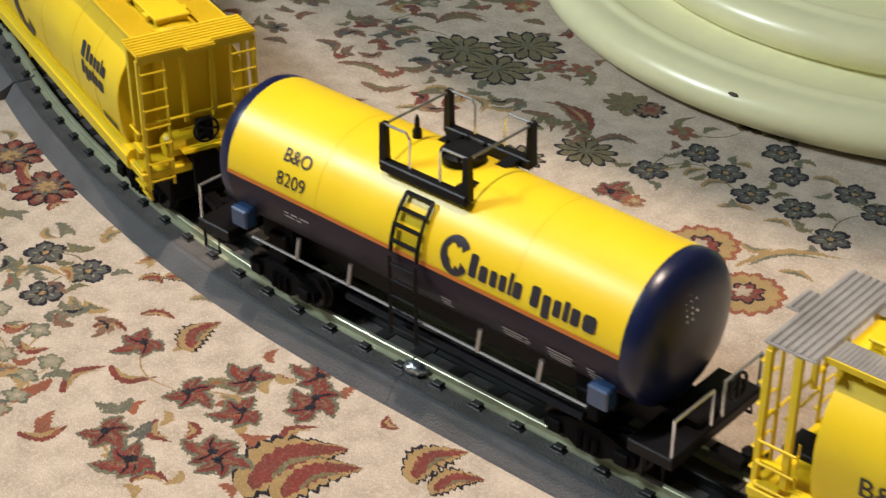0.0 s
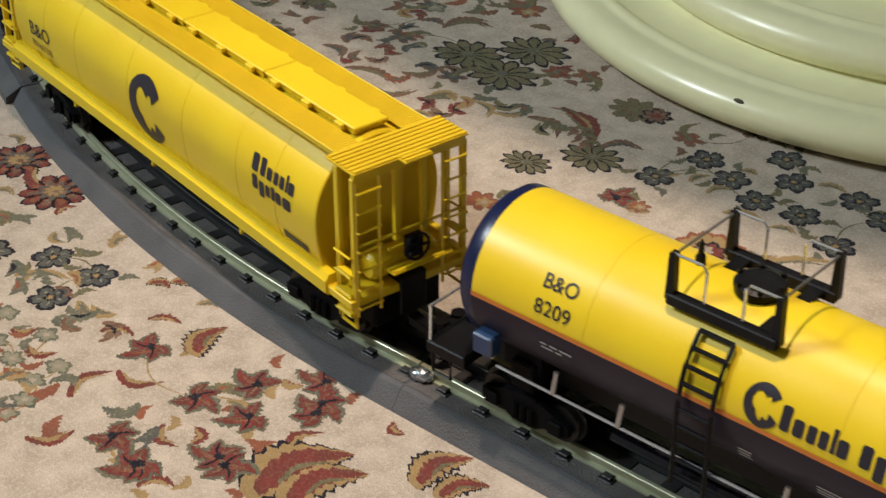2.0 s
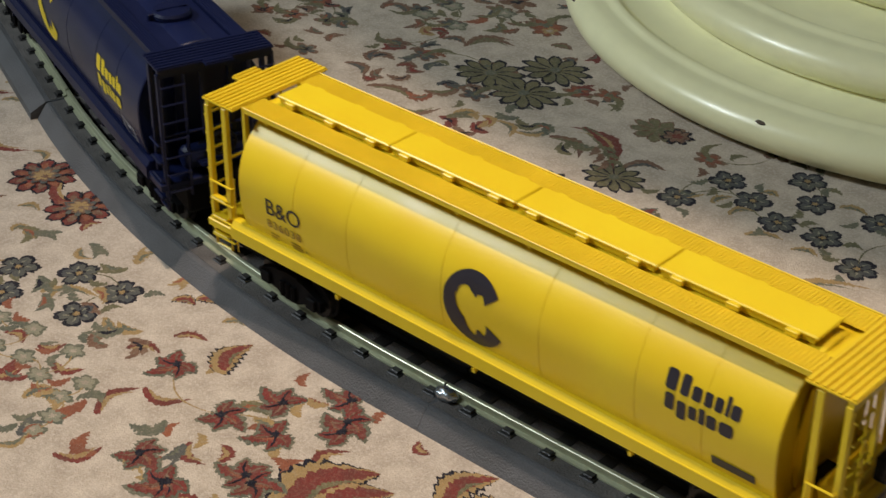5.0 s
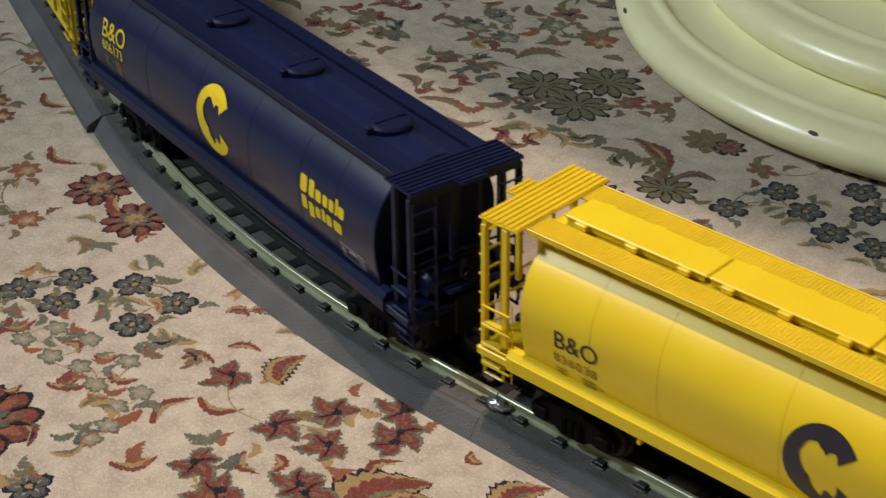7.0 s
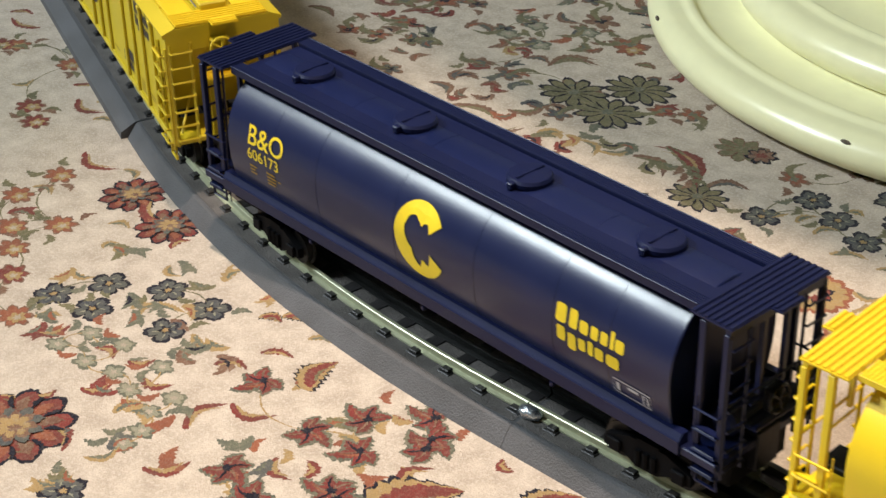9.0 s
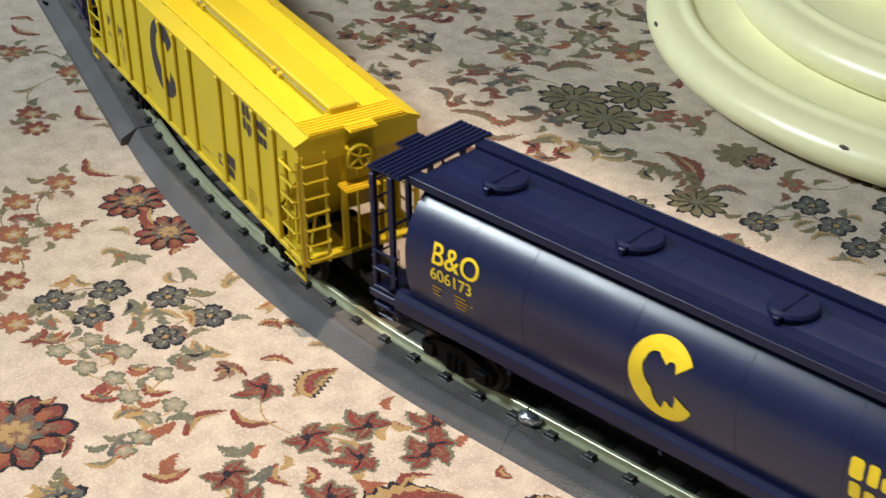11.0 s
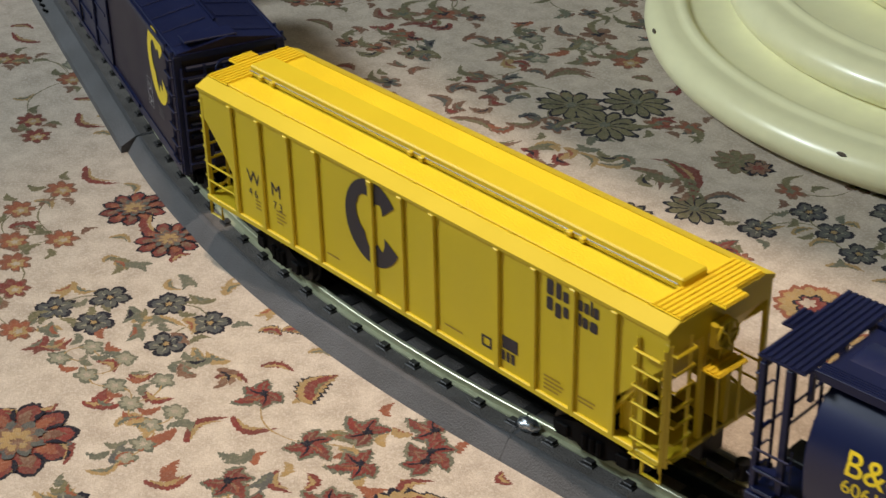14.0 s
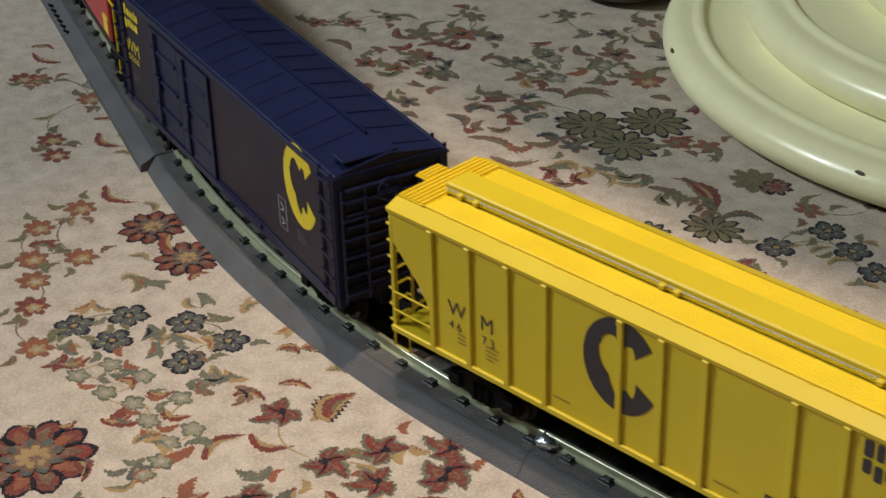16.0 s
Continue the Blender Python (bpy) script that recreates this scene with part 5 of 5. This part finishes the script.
    part("valve", spun([(0.0022, 0.098), (0.0022, 0.103), (0.0012, 0.105), (0.0012, 0.1085), (0.0004, 0.111)], 14), BLACK, car).matrix_basis = pose(-0.027, 0.003, 0)
    at = on_round(R, ZC)
    number("B&O", -0.0795, 0.0838, 0.0088, at, PRINT, car, 1.0, 0.00005, "reporting_mark")
    number("8209", -0.0805, 0.0725, 0.0092, at, PRINT, car)
    bm = bmesh.new()
    emblem(0.0265, 0.0775, 0.0080, 0.0088, at, PRINT, car)
    word_shape(FIRST_WORD[1:], 0.0345, 0.0640, 0.0718, 0.0100, at, bm)
    word_shape(SECOND_WORD, 0.0672, 0.1025, 0.0718, 0.0104, at, bm)
    part("lettering", bm, PRINT, car, "a row of plain blocks")
    lines_of_print(-0.0760, 0.0590, [(0.003, 0.004, 0.006), (0.006, 0.003)], at, PALEPRINT, car)
    lines_of_print(0.0180, 0.0530, [(0.006,), (0.005,), (0.006,)], at, PALEPRINT, car)
    lines_of_print(0.0520, 0.0530, [(0.014,), (0.010, 0.003), (0.013,)], at, PALEPRINT, car)
    lines_of_print(0.0760, 0.0540, [(0.013,), (0.012,), (0.013,), (0.011,)], at, PALEPRINT, car)
    lines_of_print(0.0960, 0.0530, [(0.004,), (0.008,), (0.009,), (0.007,)], at, PALEPRINT, car)
    bm = bmesh.new()
    for k in range(5):
        for q in range(2 + k % 2):
            y, z = -0.0095 + 0.0032 * q, ZC + 0.0215 - 0.0026 * k
            face = X + 0.0088 * (1 - (math.hypot(y, z - ZC) / R) ** 2.6)
            rod(bm, [(face - 0.001, y, z), (face + 0.0004, y + 0.0015, z)], 0.0009, 4)
    part("end_print", bm, PALEPRINT, car)
    running_gear("tank", car, 1.1048, 0.092)


tank_car()


# ---- boxcar ----
def box_car():
    car = thing("box_car", "navy steel boxcar with a yellow emblem and sliding door", "model railway car", "train cars")
    L, W, Z0, Z1 = 0.1520, 0.0312, 0.0240, 0.0940
    P = FLATNAVY
    out = [(-W, Z0), (W, Z0), (W, Z1), (W - 0.002, Z1 + 0.0015), (0, 0.1005), (-W + 0.002, Z1 + 0.0015), (-W, Z1)]
    bm = bmesh.new()
    a, b = [bm.verts.new((-L, *q)) for q in out], [bm.verts.new((L, *q)) for q in out]
    bm.faces.new(a), bm.faces.new(b)
    for k in range(len(out)):
        bm.faces.new((a[k], a[k - 1], b[k - 1], b[k]))
    bm.normal_update()
    bmesh.ops.recalc_face_normals(bm, faces=bm.faces)
    for f in bm.faces:
        f.material_index = 1 if f.normal.z > 0.1 else 0
    part("body", bm, [PURPLE, FLATNAVY], car, "dark plum painted body with navy roof")
    for side in (-1, 1):
        for k in range(14):
            x = -0.138 + k * 0.0212
            y0, y1 = side * (W - 0.003), side * 0.003
            z0 = Z1 + 0.0018
            bm = bmesh.new()
            v = [bm.verts.new((x + dx, y, z + dz)) for dz in (0, 0.00026) for y, z in ((y0, z0), (y1, 0.1003)) for dx in (-0.0042, 0.0042)]
            for f in ((0, 1, 3, 2), (4, 6, 7, 5), (0, 4, 5, 1), (2, 3, 7, 6), (0, 2, 6, 4), (1, 5, 7, 3)):
                bm.faces.new([v[i] for i in f])
            bmesh.ops.bevel(bm, geom=bm.edges[:], offset=0.00010, segments=1, affect="EDGES")
            part("roof_panel", bm, FLATNAVY, car)
        part("eave", boxes((-L, L, *sorted((side * (W - 0.001), side * (W + 0.0010))), Z1 - 0.002, Z1 + 0.0015), bevel=0.0004), P, car)
        part("side_sill", boxes((-L + 0.004, L - 0.004, *sorted((side * W, side * (W + 0.0008))), Z0 - 0.0035, Z0 + 0.003), bevel=0.0003), P, car)
        door = part("door", boxes((-0.0480, -0.0020, *sorted((side * W, side * (W + 0.0016))), Z0 + 0.003, Z1 - 0.004), bevel=0.0004), P, car, "navy sliding door")
        door2 = part("door", boxes((-0.0930, -0.0490, *sorted((side * W, side * (W + 0.0012))), Z0 + 0.003, Z1 - 0.004), bevel=0.0004), P, car, "navy sliding door")
        for d, xa in ((door, -0.048), (door2, -0.093)):
            part("door_bar", rods([(xa + 0.012, side * (W + 0.0022), Z0 + 0.004), (xa + 0.012, side * (W + 0.0022), Z1 - 0.005)], r=0.0009), P, d)
            for z in (0.040, 0.058, 0.076):
                part("door_rib", boxes((xa + 0.003, xa + 0.041, *sorted((side * (W + 0.001), side * (W + 0.0022))), z, z + 0.0022), bevel=0.0004), P, d)
            part("door_latch", boxes((xa + 0.009, xa + 0.015, *sorted((side * (W + 0.001), side * (W + 0.0034))), 0.052, 0.062), bevel=0.0006), P, d)
        part("door_track", boxes((-0.100, 0.060, *sorted((side * W, side * (W + 0.0020))), Z0 + 0.0005, Z0 + 0.0028)), P, car)
        for e in (-1, 1):
            ladder(car, (e * (L - 0.001), side * (W + 0.0004), 0.0290), (0, 0, 0.0105), (-e * 0.0125, 0, 0), 7, P, 0.0007, True, "side_ladder", (0, side * 0.0020, 0))
    part("roof_walk", boxes((-0.128, 0.128, -0.0006, 0.0006, 0.1000, 0.1022)), P, car)
    for e in (-1, 1):
        x0 = e * L
        for k in range(9):
            z = 0.0300 + 0.0068 * k
            part("end_rib", boxes((*sorted((x0, x0 + e * 0.0022)), -0.026, 0.026, z, z + 0.0034), bevel=0.0009), P, car)
        part("end_top", boxes((*sorted((x0, x0 + e * 0.001)), -W, W, 0.0915, 0.0950)), P, car)
        for side in (-1, 1):
            part("corner_post", boxes((*sorted((x0 - e * 0.001, x0 + e * 0.0012)), *sorted((side * (W - 0.004), side * (W + 0.0008))), Z0 - 0.002, 0.0945), bevel=0.0004), P, car)
            ladder(car, (x0 + e * 0.0026, side * (W - 0.003), 0.0300), (0, 0, 0.0105), (0, -side * 0.013, 0), 6, P, 0.0007, True, "end_ladder", (e * 0.0018, 0, 0))
        part("end_walk", boxes((*sorted((e * 0.1380, e * 0.1500)), -0.0240, 0.0060, 0.0995, 0.1010), bevel=0.0004), P, car)
        part("brake_wheel", rods([(x0 + e * 0.0070, -0.004 + 0.006 * math.cos(k * math.pi / 8), 0.085 + 0.006 * math.sin(k * math.pi / 8)) for k in range(17)], [(x0, -0.004, 0.085), (x0 + e * 0.007, -0.004, 0.085)], [(x0 + e * 0.007, -0.010, 0.085), (x0 + e * 0.007, 0.002, 0.085)], r=0.0008), P, car)
        part("centre_sill_box", boxes((*sorted((e * 0.10, e * 0.152)), -0.0075, 0.0075, 0.0160, 0.0245)), BLACK, car)
        coupler(car, e * 0.1510, e)
    part("underframe", boxes((-0.140, 0.140, -0.012, 0.012, 0.0150, 0.0240)), BLACK, car)
    at = on_flat(W)
    emblem(0.1130, 0.0735, 0.0190, 0.0235, at, LETTER, car)
    number("WM", -0.1390, 0.0590, 0.0125, at, LETTER, car, 1.0, 0.0, "reporting_mark")
    lines_of_print(-0.1370, 0.0560, [(0.004, 0.003, 0.003, 0.004), (0.004, 0.003, 0.003, 0.004)], at, LETTER, car)
    lines_of_print(-0.1330, 0.0450, [(0.004, 0.006), (0.005, 0.004), (0.006,)], at, FAINT, car)
    lines_of_print(0.1050, 0.0450, [(0.010,), (0.012,), (0.011,)], at, FAINT, car)
    word_pair(-0.1420, -0.1120, 0.0830, 0.0070, at, LETTER, car)
    bm = bmesh.new()
    stroke(bm, at, [(0.0840, 0.0380), (0.0930, 0.0380), (0.0930, 0.0560), (0.0840, 0.0560)], 0.0007, True)
    stroke(bm, at, [(0.0865, 0.0400), (0.0905, 0.0420), (0.0865, 0.0440)], 0.0012)
    stroke(bm, at, [(0.0865, 0.0480), (0.0905, 0.0500), (0.0865, 0.0530)], 0.0012)
    part("data_panel", bm, PALEPRINT, car)
    running_gear("box", car, -0.3466, 0.112)


box_car()


# ---- caboose, of which only the leading end comes into view ----
def caboose():
    car = thing("caboose", "red caboose end with yellow panel and wire handrail", "model railway car", "train cars")
    part("body", boxes((-0.105, 0.085, -0.029, 0.029, 0.030, 0.085), bevel=0.001), REDPAINT, car)
    part("roof", prism([(-0.125, 0.085), (0.105, 0.085), (0.103, 0.090), (-0.123, 0.090)], -0.031, 0.031), STEEL, car, "grey roof")
    part("platform", boxes((-0.122, 0.103, -0.029, 0.029, 0.0245, 0.0300), bevel=0.0006), BLACK, car)
    for side in (-1, 1):
        part("yellow_panel", boxes((0.068, 0.082, *sorted((side * 0.029, side * 0.0298)), 0.034, 0.046)), YELLOW, car)
        part("handrail", rods([(0.100, side * 0.028, 0.014), (0.100, side * 0.028, 0.062), (0.086, side * 0.028, 0.062)], [(0.100, side * 0.028, 0.014), (0.090, side * 0.028, 0.014)], r=0.0008), LETTER, car, "yellow wire handrail")
        for k in range(3):
            part("step", boxes((0.088, 0.100, *sorted((side * 0.022, side * 0.030)), 0.008 + 0.008 * k, 0.0092 + 0.008 * k)), BLACK, car)
    part("window", boxes((0.030, 0.050, -0.0294, 0.0294, 0.056, 0.072)), BLACK, car)
    coupler(car, 0.103, 1)
    running_gear("caboose", car, -0.6480, 0.070)


caboose()


# ---- movement ----
# millimetres by which the train leads its even pace, at the times of PATH
LEAD = [1.8, 0.8, 1.2, 0.3, 2.0, 1.9, 3.4, 1.6, 2.8, 1.8, 3.3, 0.8, 2.0, 0.2, 2.6, 2.2, 3.2, 1.8, 2.2, 0.7, 0.9, 0.8, 1.0, 0.0, 1.6]


def along(t):
    """Metres that the train has gone along the track's line."""
    return -1.02775 + 0.0731691 * t + 6.69e-6 * t * t + 0.001 * float(np.interp(t, [r[0] for r in PATH], LEAD))


def chord(s, base):
    x0, y0, _ = line(s - base)
    x1, y1, _ = line(s + base)
    return (x0 + x1) / 2, (y0 + y1) / 2, math.degrees(math.atan2(y1 - y0, x1 - x0))


def motions():
    for car, offset, base, trucks in CARS.values():
        rows = []
        for k in range(33):
            x, y, yaw = chord(along(k * 0.5) + offset, base)
            rows.append((k * 0.5, pose(x, y, RAIL_TOP, 0, 0, yaw)))
        walk(car, rows)
        for (tr, sets), d in zip(trucks, (-base, base)):
            turn = []
            for k in range(33):
                s = along(k * 0.5) + offset
                turn.append((k * 0.5, pose(d, 0, 0, 0, 0, math.degrees(line(s + d)[2]) - chord(s, base)[2])))
            walk(tr, turn)
            for w, x in sets:
                walk(w, [(k * 4 / 30, pose(x, 0, WHEEL, 0, math.degrees(along(k * 4 / 30) / WHEEL), 0)) for k in range(121)])


motions()
